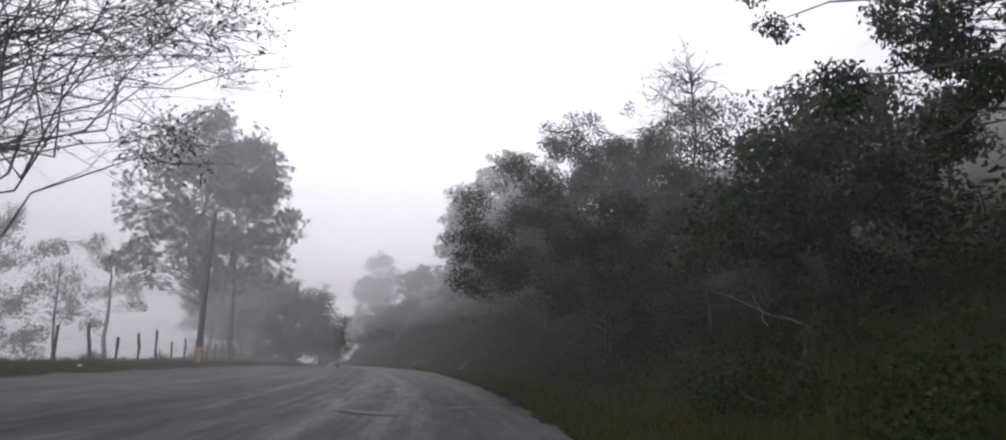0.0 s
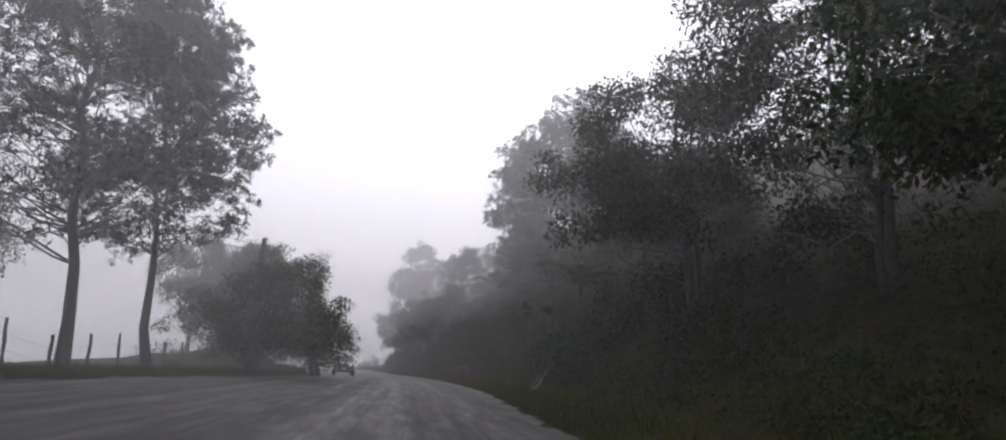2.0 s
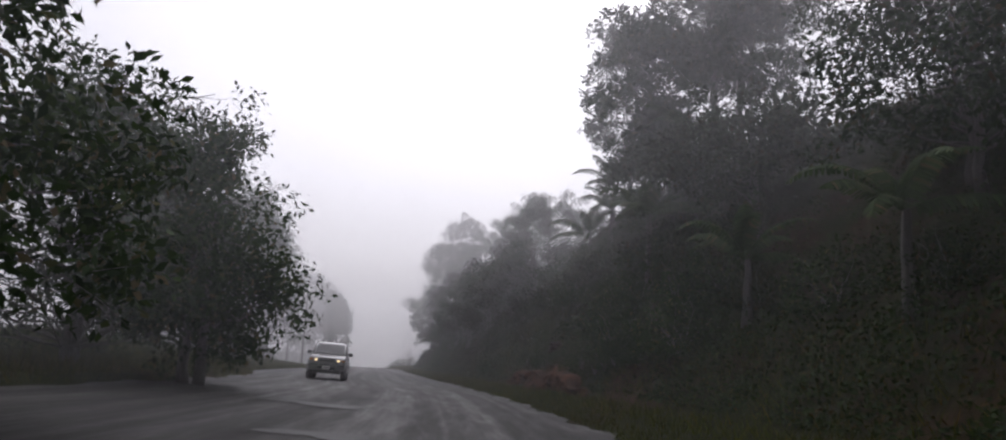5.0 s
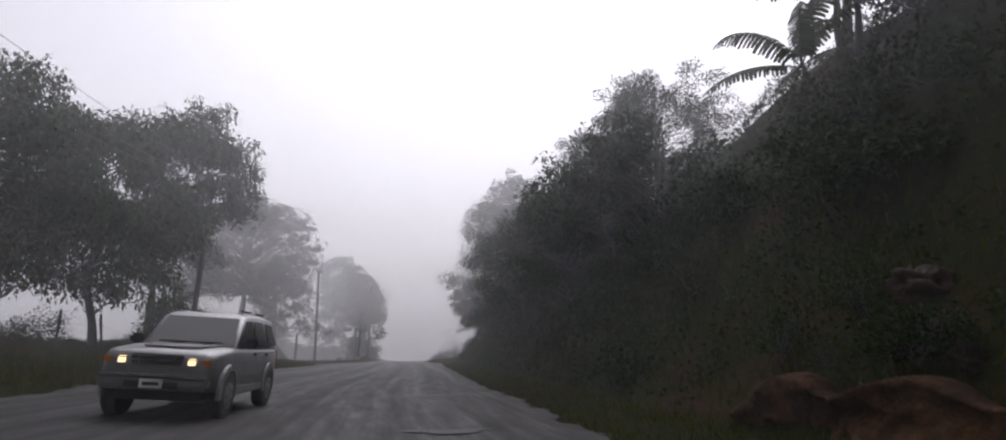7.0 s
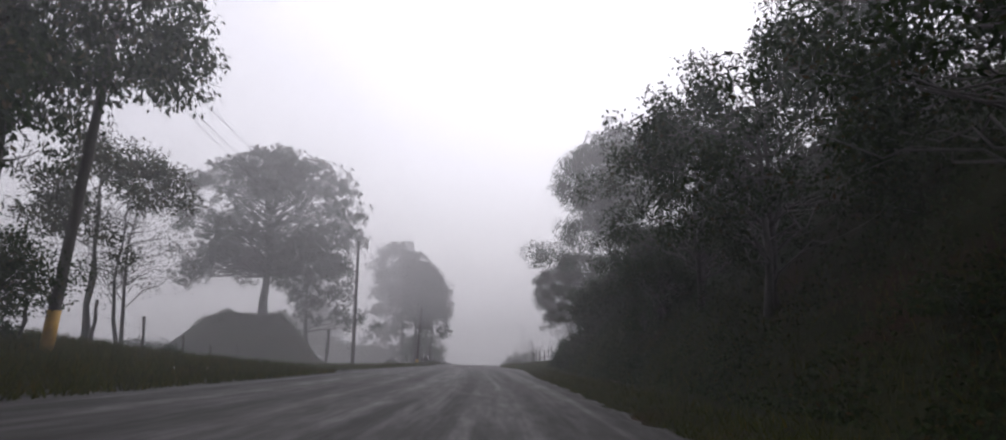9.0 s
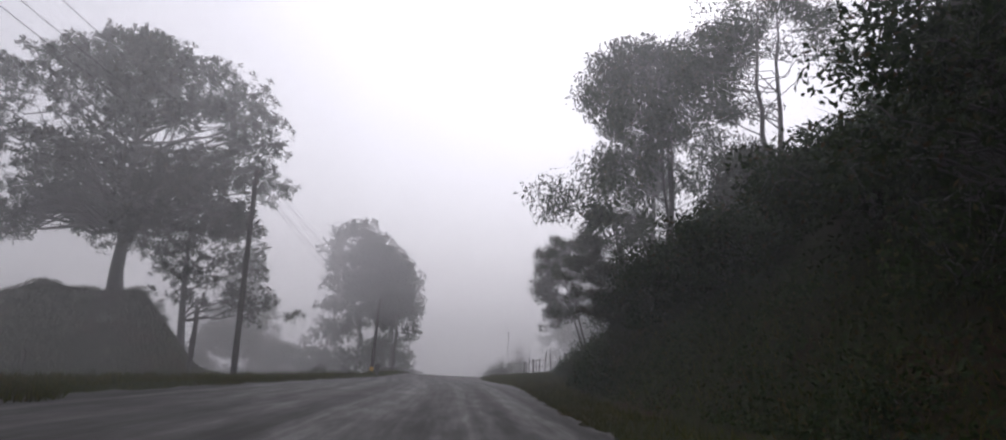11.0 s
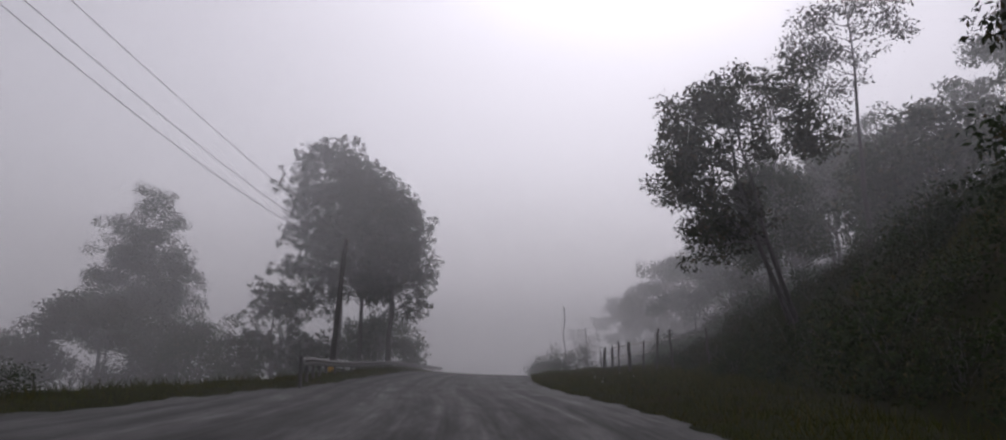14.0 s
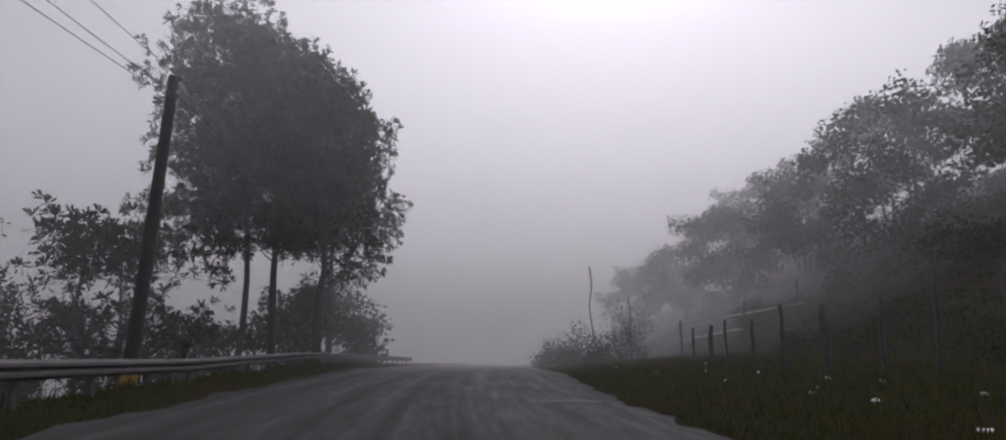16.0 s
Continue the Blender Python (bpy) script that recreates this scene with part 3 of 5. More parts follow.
make_tree("leafless tree with upright twigs", 7.6, 18.6, 9.6, [ball(-0.4, 0, 7.6, 1.6, 1.6, 2.0)], "sparse", OLIVE, BARK, 0.045, 44, 103, density=0.05, twigs=4, limb=0.4)
for k, (x, y, h, r) in enumerate([(10.0, 15.5, 6.0, 3.2), (9.0, 30, 10, 4.4), (8.5, 37, 10.5, 4.4), (13, 24, 8.5, 4.2), (13.5, 36, 12, 5), (12.5, 45, 11, 4.6)]):
    make_tree("dark broadleaf tree in the roadside thicket", x, y, h, [ball(0, 0, h * 0.62, r, r, h * 0.33), ball(-1.5, 0, h * 0.3, r * 0.9, r * 0.9, h * 0.22)], "big", BROADLEAF, BARK, 0.16, 200 if x < 12 else 100, 110 + k, forks=2, group="thicket on the bank", bole=0.12)
make_tree("leafy tree leaning over the verge", 5.8, 44.0, 9.5, [ball(-0.5, 0, 6.0, 4.6, 4.6, 3.4), ball(-2.8, -1, 4.2, 2.2)], "big", OLIVE, BARK, 0.18, 260, 104, forks=2, bole=0.12)
for k, (x, y, h, r) in enumerate([(0.6, 77.0, 11.5, 2.8), (3.0, 74.8, 13.5, 3.2), (5.2, 79.0, 14.5, 3.4), (0.6, 88.5, 15, 3.6), (7.5, 84, 17, 4.2), (9.5, 94, 16, 4)]):
    make_tree("tall pine on the slope, faint in the fog", x, y, h, [ball(0, 0, h * 0.7, r, r, h * 0.25), ball(0, 0, h * 0.42, r * 0.8, r * 0.8, h * 0.14)], "pine", NEEDLES, BARK, 0.14, 130, 130 + k, group="pines on the slope")
for k, (s, u, h, r) in enumerate([(62, 15, 8, 4.0), (96, 7.5, 5.5, 3.4), (104, 7, 6.8, 3.8), (111, 7.6, 8.0, 4.0), (116, 7.6, 4.0, 2.6), (108, 13, 8, 4.2), (98.5, 13.0, 7.6, 4.2)]):
    make_tree("vine-covered tree on the steep bank", *at_road(s, u), h, [ball(0, 0, h * 0.55, r, r, h * 0.42)], "big", VINE, BARK, 0.12, 200, 150 + k, forks=2, bole=0.05, group="trees on the steep bank", size=0.72, density=1.25, gather=2)
for k, (s, u, h, r) in enumerate([(68, 11.5, 4.6, 2.6), (75, 12.4, 4.6, 2.8), (82.5, 17.0, 4.6, 2.8), (88, 9.0, 5.0, 2.8), (92, 8.6, 5.0, 2.8)]):
    make_tree("low leafy tree on top of the cut bank", *at_road(s, u), h, [ball(-0.6, 0, h * 0.5, r, r, h * 0.42)], "big", VINE, BARK, 0.1, 110, 160 + k, forks=3, bole=0.05, group="trees on the cut bank")
for k, (s, u, h, r) in enumerate([(121, 9.0, 2.0, 2.2), (126, 8.8, 1.8, 2.0), (131, 8.6, 1.7, 2.0), (136, 9.4, 1.8, 2.0), (141, 9.6, 1.7, 2.0), (133, 12.5, 2.4, 2.4), (146, 10.2, 1.7, 1.8)]):
    make_tree("low dark vine-covered tree on the bank", *at_road(s, u), h, [ball(-0.3, 0, h * 0.48, r, r, h * 0.42)], "big", VINE, BARK, 0.1, 130, 190 + k, forks=3, bole=0.05, group="low trees on the bank", size=0.8, density=1.1)
make_tree("tree with feathery leaves leaning over the road", -18.6, 138.5, 13.5, [ball(-2.0, -1, 7.0, 3.4, 3.4, 4.0), ball(-3.8, -1.6, 4.5, 2.4), ball(-1.0, 0, 11.0, 3.0, 3.0, 3.2), ball(1, 1, 6, 3), ball(-1.8, -0.8, 3.0, 2.6, 2.6, 2.4), ball(1.2, 0.5, 10.5, 3.0, 3.0, 2.4)], "droop", BROADLEAF, BARK, 0.13, 290, 171, forks=3, gather=6, size=1.2, density=0.8)
low = ground_at(-20.2, 143.4) - 0.15
make_tree("slim-stemmed leafy tree hanging over the cut bank", -20.2, 143.4, 8.0, [ball(-3.0, -1.1, -2.9 - low, 1.1, 1.2, 1.5), ball(-3.2, -1.2, -0.6 - low, 2.2, 2.2, 2.0), ball(-1.0, -0.6, 0.6 - low, 2.4, 2.4, 2.0), ball(-1.6, -0.8, -1.8 - low, 1.4)], "big", OLIVE, BARK, 0.11, 260, 175, lean=(-1.8, -0.8), forks=3, size=0.66, density=1.0, bole=0.2, tight=0.7)
make_tree("tall thin pine on the cut bank", -19.2, 153.7, 20, [ball(0, 0, 15.0, 3.8, 3.8, 4.6), ball(-0.8, 0, 9.5, 3.0, 3.0, 2.0)], "pine", NEEDLES, BARK, 0.2, 220, 172, bole=0.35)
make_tree("leafy tree on top of the cut bank", -14.0, 134.6, 10, [ball(0, 0, 6.6, 4.0, 4.0, 3.4), ball(-2.6, 0.5, 4.6, 2.4)], "broad", BROADLEAF, BARK, 0.16, 190, 173, forks=2)
make_tree("slim two-stemmed tree leaning from the bank", -24.3, 158.2, 10.5, [ball(-2.4, 0, 7.6, 2.0, 2.0, 2.2), ball(-3.4, -0.3, 6.0, 1.3), ball(-3.0, -0.4, 3.9, 1.0), ball(-1.0, 0, 9.0, 1.8), ball(0.2, 0, 7.6, 1.3), ball(-2.0, 0.4, 5.2, 1.2)], "broad", OLIVE, BARK, 0.11, 280, 174, lean=(-2.0, 0), forks=2, bole=0.35, size=1.0, density=0.75, limb=0.4, tight=0.75)
make_tree("thin tree with a loose pale crown on the bank", -19.6, 166.7, 14.0, [ball(0, 0, 11.6, 2.6, 2.6, 2.2), ball(-1.4, 0, 9.4, 1.6)], "broad", OLIVE, BARK, 0.1, 90, 177, bole=0.5, size=1.1, density=0.5)
for k, (x, y, h, r) in enumerate([(4.5, 60.5, 6.0, 3.0), (9.0, 57.0, 7.0, 3.4), (8.6, 51.0, 6.0, 3.0), (12.0, 63.0, 7.0, 3.6)]):
    make_tree("leafy tree on the banana slope", x, y, h, [ball(0, 0, h * 0.5, r, r, h * 0.42)], "big", VINE, BARK, 0.12, 110, 140 + k, forks=2, bole=0.05, group="trees on the banana slope")
for k, (x, y, h, r) in enumerate([(-17, 184, 11, 4.5), (-19, 196, 12, 5), (-22, 210, 13, 5), (-11, 190, 14, 5.5), (-15, 172, 9, 4), (-20, 222, 15, 6), (-31, 226, 11, 5), (-10, 203, 16, 6), (-4, 185, 15, 5.5), (-14, 214, 16, 6), (-27, 216, 12, 5), (-36, 240, 12, 5.5), (-6, 173, 13, 5), (-24, 234, 16, 6)]):
    h *= 0.8
    make_tree("dark tree on the far hillside", x, y, h, [ball(0, 0, h * 0.6, r, r, h * 0.38), ball(0, 0, h * 0.25, r * 0.9, r * 0.9, h * 0.25)], "broad", BROADLEAF, BARK, 0.16, 140, 180 + k, forks=2, bole=0.05, group="trees on the far hillside", size=2.0, density=0.7)



make_tree("dark leafy tree beside the yard fence", -23.2, 171.0, 9.5, [ball(0, 0, 5.8, 2.6, 2.6, 3.4)], "broad", BROADLEAF, BARK, 0.12, 150, 176, forks=2, bole=0.1)


# ---- growth on the banks and verges ----
def make_bush(seed, mat, leaf_len, radius, tall, count):
    rng = np.random.default_rng(seed)
    root = new("bush")
    root.empty_display_size = 0.2
    stems = []
    for _ in range(9):
        a = rng.uniform(0, 6.3)
        e = np.array([math.cos(a) * radius * 0.7, math.sin(a) * radius * 0.7, tall * rng.uniform(0.5, 1.0)])
        stems.append(tube(bent((0, 0, -0.2), e, rng, 0.08, 0.05, 5), [0.022, 0.018, 0.014, 0.009, 0.004], 4))
    tagged(attach("woody_base", tubes_mesh("woody_base", stems, BARK), None, root), kind="stuff")
    d = rng.normal(0, 1, (count // 25, 3))
    d /= np.linalg.norm(d, axis=1, keepdims=True)
    d[:, 2] = np.abs(d[:, 2])
    c = d * rng.uniform(0.35, 1.0, (len(d), 1)) ** 0.5 * np.array([radius, radius, tall])
    w = rng.normal(0, 1, (count, 3))
    w *= 0.36 * radius * rng.uniform(size=(count, 1)) ** 0.42 / np.linalg.norm(w, axis=1, keepdims=True)
    p = c[rng.integers(len(c), size=count)] + w
    p[:, 2] = np.abs(p[:, 2])
    attach("foliage", leaves_mesh("foliage", p, w / (0.36 * radius), leaf_len * 0.8, leaf_len * 0.42, rng, mat, 0.35, 0.8), None, root)
    return root


BUSHES = [tagged(make_bush(301, VINE, 0.13, 1.0, 1.1, 1500), "low dark green bush on the bank", "bush", "bushes on the bank"),
          tagged(make_bush(302, BROADLEAF, 0.15, 1.1, 1.5, 1400), "leafy shrub on the bank", "bush", "bushes on the bank"),
          tagged(make_bush(303, OLIVE, 0.12, 0.9, 1.3, 1400), "olive-green shrub with dry leaves", "bush", "bushes on the bank"),
          tagged(make_bush(304, VINE, 0.19, 1.2, 0.9, 1100), "broad-leaved creeper on the bank", "bush", "bushes on the bank")]


def plant(kind, s, u, scale, rng, sink=0.1):
    x, y = at_road(s, u)
    m = pose(float(x), float(y), float(land(s, u)) - sink, 0, 0, rng.uniform(0, 360))
    ob = copy_thing(BUSHES[kind], m)
    ob.scale = (scale * rng.uniform(0.85, 1.2), scale * rng.uniform(0.85, 1.2), scale * rng.uniform(0.8, 1.25))
    return ob


rng = np.random.default_rng(5)
for _ in range(95):
    st = rng.uniform(-2, 205)
    off = float(table(st, RIGHT_EDGE) + table(st, VERGE))
    away = rng.uniform(0, 1) ** 1.3 * 11
    bare = 70 < st < 90 and away < 2.2
    if bare and rng.uniform() < 0.75:
        continue
    low = 0.5 + 0.10 * away
    plant(int(rng.integers(4)), st, off + 0.2 + away, low * rng.uniform(0.8, 1.7), rng)
for _ in range(26):
    st = rng.uniform(10, 205)
    off = float(table(st, LEFT_EDGE)) - rng.uniform(1.6, 8)
    plant(int(rng.integers(4)), st, off, rng.uniform(0.25, 0.6), rng)
for k, b in enumerate(BUSHES):
    x, y = at_road(57 + 3 * k, 8.5)
    b.matrix_world = pose(float(x), float(y), float(land(57 + 3 * k, 8.5)) - 0.1)


for _ in range(36):
    st = rng.uniform(64, 96)
    off = float(table(st, RIGHT_EDGE) + table(st, VERGE)) + rng.uniform(1.7, 5.5)
    plant(int(rng.integers(4)), st, off, rng.uniform(0.7, 1.2), rng)
for _ in range(62):
    st = rng.uniform(126, 172)
    off = float(table(st, RIGHT_EDGE) + table(st, VERGE)) + 7.0 * rng.uniform(0, 1) ** 1.2 + 0.3
    plant(int(rng.integers(4)), st, off, rng.uniform(0.6, 1.15), rng)
for x, y, c in ((2.0, 50.9, 1.4), (2.9, 51.1, 1.5), (1.4, 52.0, 1.3), (3.8, 50.4, 1.3)):
    st, u = station(x, y)
    plant(1, st, u, c, rng)
for _ in range(18):
    st = rng.uniform(76, 110)
    plant(int(rng.integers(4)), st, float(table(st, LEFT_EDGE)) - rng.uniform(4.5, 11), rng.uniform(0.6, 1.1), rng)
for x, y in ((3.4, 51.6), (2.0, 51.9), (4.4, 50.6), (2.2, 54.0), (5.6, 51.4), (-3.0, 78.4), (-3.8, 79.6), (-1.6, 79.8), (0.2, 71.6), (1.0, 72.4)):
    st, u = station(x, y)
    plant(int(rng.integers(4)), st, u, rng.uniform(0.9, 1.2), rng)
for _ in range(14):
    a, r = rng.uniform(0, 6.28), rng.uniform(0.5, 6.5)
    st, u = station(-48.8 + r * math.cos(a), 134.8 + r * math.sin(a))
    plant(int(rng.integers(4)), st, u, rng.uniform(0.25, 0.5), rng)


def grass_cover(name, n, low, high, seed, blade, mat):
    """Blades standing on the verge, from low to high metres beyond the edge of the road."""
    g = np.random.default_rng(seed)
    st = g.uniform(0, 200, n)
    side = g.uniform(size=n) < 0.6
    far = low + (high - low) * g.uniform(size=n) ** 1.4
    u = np.where(side, table(st, RIGHT_EDGE) + far, table(st, LEFT_EDGE) - far)
    x, y = at_road(st, u)
    c = np.stack([x, y, land(st, u) - 0.01], 1)
    return new(name, blades_mesh(name, c, blade, blade * 0.11, g, mat))


tagged(grass_cover("grass", 260000, 0.03, 4.5, 61, 0.13, GRASS), "short wet grass on the road's verges", "grass", kind="stuff")
tagged(grass_cover("weeds", 45000, 1.0, 5.0, 62, 0.26, GRASS), "tall weeds at the foot of the bank", "weeds", kind="stuff")


def field_grass(name, n, seed, blade, s0, s1, u0, u1):
    g = np.random.default_rng(seed)
    st, u = g.uniform(s0, s1, n), g.uniform(u0, u1, n)
    x, y = at_road(st, u)
    return new(name, blades_mesh(name, np.stack([x, y, land(st, u) - 0.01], 1), blade, blade * 0.12, g, GRASS))


tagged(field_grass("bank_grass", 60000, 66, 0.30, 62, 122, -19, -8), "rough grass on the low bank beside the road", "grass", kind="stuff")
tagged(field_grass("mound_grass", 60000, 64, 0.19, 118, 158, -26, -9), "rough grass on the earth mound", "grass", kind="stuff")
tagged(field_grass("yard_grass", 40000, 65, 0.22, 150, 196, 8, 15), "rough grass and weeds in the yard", "grass", kind="stuff")


def creeper_cover(n, seed, leaf):
    """Leaves of creepers and ferns that hide the bank, in uneven cushions."""
    g = np.random.default_rng(seed)
    st = g.uniform(-4, 200, n)
    up = 14 * g.uniform(size=n) ** 1.5
    u = table(st, RIGHT_EDGE) + table(st, VERGE) + 0.1 + up
    x, y = at_road(st, u)
    lump = np.sin(x * 1.1 + np.sin(y * 0.8) * 1.5) * np.sin(y * 0.9 + 1.3 * np.sin(x * 0.7)) + 0.6 * np.sin(x * 2.3 + 1) * np.sin(y * 2.7)
    keep = g.uniform(size=n) < np.clip(0.75 + 0.5 * lump - np.where((st > 71) & (st < 92), np.clip(1.6 - up, 0, 1) * 0.35, 0), 0.12, 1)
    high = np.clip(0.35 + 0.45 * lump, 0.02, 1.1) * g.uniform(0.2, 1, n) ** 0.5 * np.clip(up / 1.5, 0.2, 1)
    c = np.stack([x, y, land(st, u) + high], 1)[keep]
    out = np.tile(np.array([-0.5, -0.2, 0.3]), (len(c), 1))
    return new("creepers", leaves_mesh("creepers", c, out, leaf, leaf * 0.6, g, VINE, 0.5, 0.7))


tagged(creeper_cover(430000, 63, 0.11), "dark creepers and ferns covering the bank", "creepers", kind="stuff")


ROCK = plain("wet_brown_rock", (0.022, 0.012, 0.007), 0.75, 0, 2.2, 0.5, 0.8)
ROCK.node_tree.nodes["Principled BSDF"].inputs["Specular IOR Level"].default_value = 0.1
for k, (x, y, r) in enumerate([(-4.6, 74.8, 0.34), (-4.2, 75.4, 0.38), (-4.5, 74.2, 0.28)]):
    g = np.random.default_rng(700 + k)
    bm = bmesh.new()
    bmesh.ops.create_icosphere(bm, subdivisions=4, radius=r)
    for v in bm.verts:
        d = noise.noise(v.co * (1.6 / r) + Vector((k * 7, 0, 0))) * 0.5 - abs(noise.noise(v.co * (3.2 / r))) * 0.5 + noise.noise(v.co * (7 / r)) * 0.3
        v.co = Vector((v.co.x * 1.1, v.co.y * 0.9, v.co.z * 0.8)) * (1 + d)
    ob = part("rock", bm, ROCK, None, "", True)
    ob.matrix_world = pose(x, y, ground_at(x, y) - r * 0.3, 20, 15, g.uniform(0, 360))
    tagged(ob, "wet brown rock jutting from the cut bank", "rock", "rocks in the cut bank")

SOIL, en, el, eb = material("raw_red_earth")
crumb, clods = noise_node(en, el, 14.0, 7.0, 0.75), noise_node(en, el, 1.6, 5.0, 0.6)
earth_tone = ramp(en, el, crumb, [(0.3, (0.014, 0.006, 0.002)), (0.52, (0.056, 0.024, 0.008)), (0.75, (0.12, 0.056, 0.022))])
el.new(mix(en, el, ramp(en, el, clods, [(0.42, (0, 0, 0)), (0.6, (1, 1, 1))]), earth_tone, mix(en, el, 1.0, earth_tone, (0.35, 0.36, 0.30), "MULTIPLY")), eb.inputs["Base Color"])
eb.inputs["Roughness"].default_value, eb.inputs["Specular IOR Level"].default_value = 0.95, 0.08
bump(en, el, eb, crumb, 0.9, 0.05)


def earth_cut(s0, s1, tall):
    """A raw face of earth at the foot of the bank, lumpy and slightly overhanging, that runs back into the slope."""
    v, f = [], []
    ss = np.linspace(s0, s1, 220)
    rows = 30
    for st in ss:
        foot = float(table(st, RIGHT_EDGE) + table(st, VERGE)) - 0.15
        fade = min(1.0, (st - s0) / 2.0, (s1 - st) / 1.2)
        h = tall * max(0.05, fade) * (0.72 + 0.28 * math.sin(st * 0.9 + 1.0) + 0.12 * math.sin(st * 3.1)) * (0.3 + 0.9 * ((st - s0) / (s1 - s0)) ** 1.5)
        z0 = float(land(st, foot)) - 0.15
        for r in range(rows):
            w = r / (rows - 6)
            if w <= 1:
                u, z = foot + 0.30 * w * h + 0.10 * math.sin(w * 5 + st), z0 + w * (h + 0.15)
            else:
                back = (w - 1) / 0.21
                u = foot + 0.30 * h + back * h * 0.95
                z = z0 + h + 0.15 + back * 0.12 - 0.35 * back**3
            lump = noise.noise(Vector((st * 1.3, u * 1.3, z * 1.7))) * 0.2 + noise.noise(Vector((st * 3.1, 3.0, z * 4.3))) * 0.13 + noise.noise(Vector((st * 8.0, 5.0, z * 9.0))) * 0.07 - 0.14 * abs(noise.noise(Vector((st * 2.2, 9.0, z * 2.0))))
            x, y = at_road(st, u + lump * (1 if w <= 1 else 0.4))
            v.append((float(x), float(y), z + lump * 0.3))
    for i in range(len(ss) - 1):
        f += [(i * rows + r, i * rows + r + 1, (i + 1) * rows + r + 1, (i + 1) * rows + r) for r in range(rows - 1)]
    tagged(new("earth_cut", mesh_from("earth_cut", np.array(v), f, SOIL, True)), "raw red earth face cut into the foot of the bank", "earth bank", kind="structure")


earth_cut(66.0, 76.0, 1.5)
for _ in range(22):
    st = rng.uniform(65.5, 76.5)
    plant(int(rng.integers(4)), st, float(table(st, RIGHT_EDGE) + table(st, VERGE)) + rng.uniform(0.35, 1.3), rng.uniform(0.3, 0.55), rng, -0.25)

for sticks in ([((0.0, 47.3, 0.1), (0.7, 47.3, 1.0)), ((0.15, 47.2, 0.1), (0.55, 47.4, 0.85)), ((-0.1, 47.4, 0.1), (0.25, 47.4, 0.7)), ((-0.2, 47.2, 0.1), (0.4, 47.3, 0.45))], [((7.4, 12.7, 0.1), (5.6, 13.5, 0.95)), ((6.6, 13.0, 0.5), (6.1, 12.6, 1.2))]):
    g = np.random.default_rng(int(sticks[0][0][1]))
    made = []
    x0, y0, _ = sticks[0][0]
    for a, b in sticks:
        za, zb = ground_at(a[0], a[1]), ground_at(a[0], a[1])
        made.append(tube(bent((a[0] - x0, a[1] - y0, a[2] + za), (b[0] - x0, b[1] - y0, b[2] + zb), g, 0, 0.02, 6), np.linspace(0.022, 0.008, 6), 5))
    ob = new("dead_branch", tubes_mesh("dead_branch", made, PALE_BARK))
    ob.matrix_world = pose(x0, y0, 0)
    tagged(ob, "bare pale dead branch leaning on the bank", "dead branch", "dead branches")

# ---- banana plants ----
def banana_plant(x, y, tall, seed, leaves=9, span=2.4):
    g = np.random.default_rng(seed)
    root = tagged(new("banana_plant"), "banana plant with large torn drooping leaves", "banana plant", "banana plants on the bank")
    root.matrix_world = pose(x, y, ground_at(x, y) - 0.1)
    attach("stem", tubes_mesh("stem", [tube(bent((0, 0, 0), (0.1, 0, tall), g, 0, 0.01, 6), np.linspace(0.15, 0.07, 6), 9)], POST_WOOD), None, root)
    t = np.linspace(0, 1, 25)
    for k in range(leaves):
        a = k * 2.4 + g.uniform(-0.3, 0.3)
        rise = radians(g.uniform(15, 82))
        ln = span * g.uniform(0.85, 1.15)
        lift = rise - (rise + radians(g.uniform(15, 60))) * t**1.5
        step = ln / 24
        out = np.concatenate([[0], np.cumsum(np.cos(lift[:-1]) * step)])
        z = tall + np.concatenate([[0], np.cumsum(np.sin(lift[:-1]) * step)])
        rib = np.stack([np.cos(a) * out, np.sin(a) * out, z], 1)
        flank = np.array([-math.sin(a), math.cos(a), 0])
        v, f = [], []
        for sgn in (1, -1):
            hang = g.uniform(0.3, 0.9)
            for i in range(3, 24):
                w = 0.17 * span * math.sin(math.pi * min(1, t[i] * 1.02) ** 0.75) ** 0.55 * g.uniform(0.8, 1.1)
                cut = g.uniform(0.55, 1.0)
                p, q = rib[i], rib[i] * (1 - cut) + rib[min(24, i + 1)] * cut
                edge = (flank * sgn * math.cos(hang) - np.array([0, 0, math.sin(hang)])) * w + (rib[min(24, i + 1)] - rib[i]) * 0.9
                mid = edge * 0.55 + np.array([0, 0, 0.06 * w])
                o = len(v)
                v += [p, rib[min(24, i + 1)], q + mid * 1.04, p + mid, q * 0.7 + p * 0.3 + edge, p + edge * 0.98]
                f += [(o, o + 1, o + 2, o + 3), (o + 3, o + 2, o + 4, o + 5)]
        leaf = attach("leaf", mesh_from("leaf", np.array(v), f, BANANA), None, root)
        attach("midrib", tubes_mesh("midrib", [tube(rib, np.linspace(0.03, 0.006, 25), 4)], BANANA), None, leaf)


for k, (x, y, h, sp) in enumerate([(2.5, 52.0, 3.8, 2.6), (5.2, 49.5, 3.8, 2.6), (4.6, 54.5, 4.2, 2.6), (1.4, 58.0, 2.0, 2.2), (0.4, 63.5, 1.8, 2.0), (-2.2, 84.8, 1.7, 2.9), (-0.6, 86.2, 3.0, 3.0), (-1.0, 84.0, 2.2, 2.6), (-0.7, 72.0, 3.0, 2.8), (1.6, 73.8, 4.0, 2.8), (-0.2, 74.6, 2.2, 2.2)]):
    banana_plant(x, y, h, 400 + k, 9, sp)


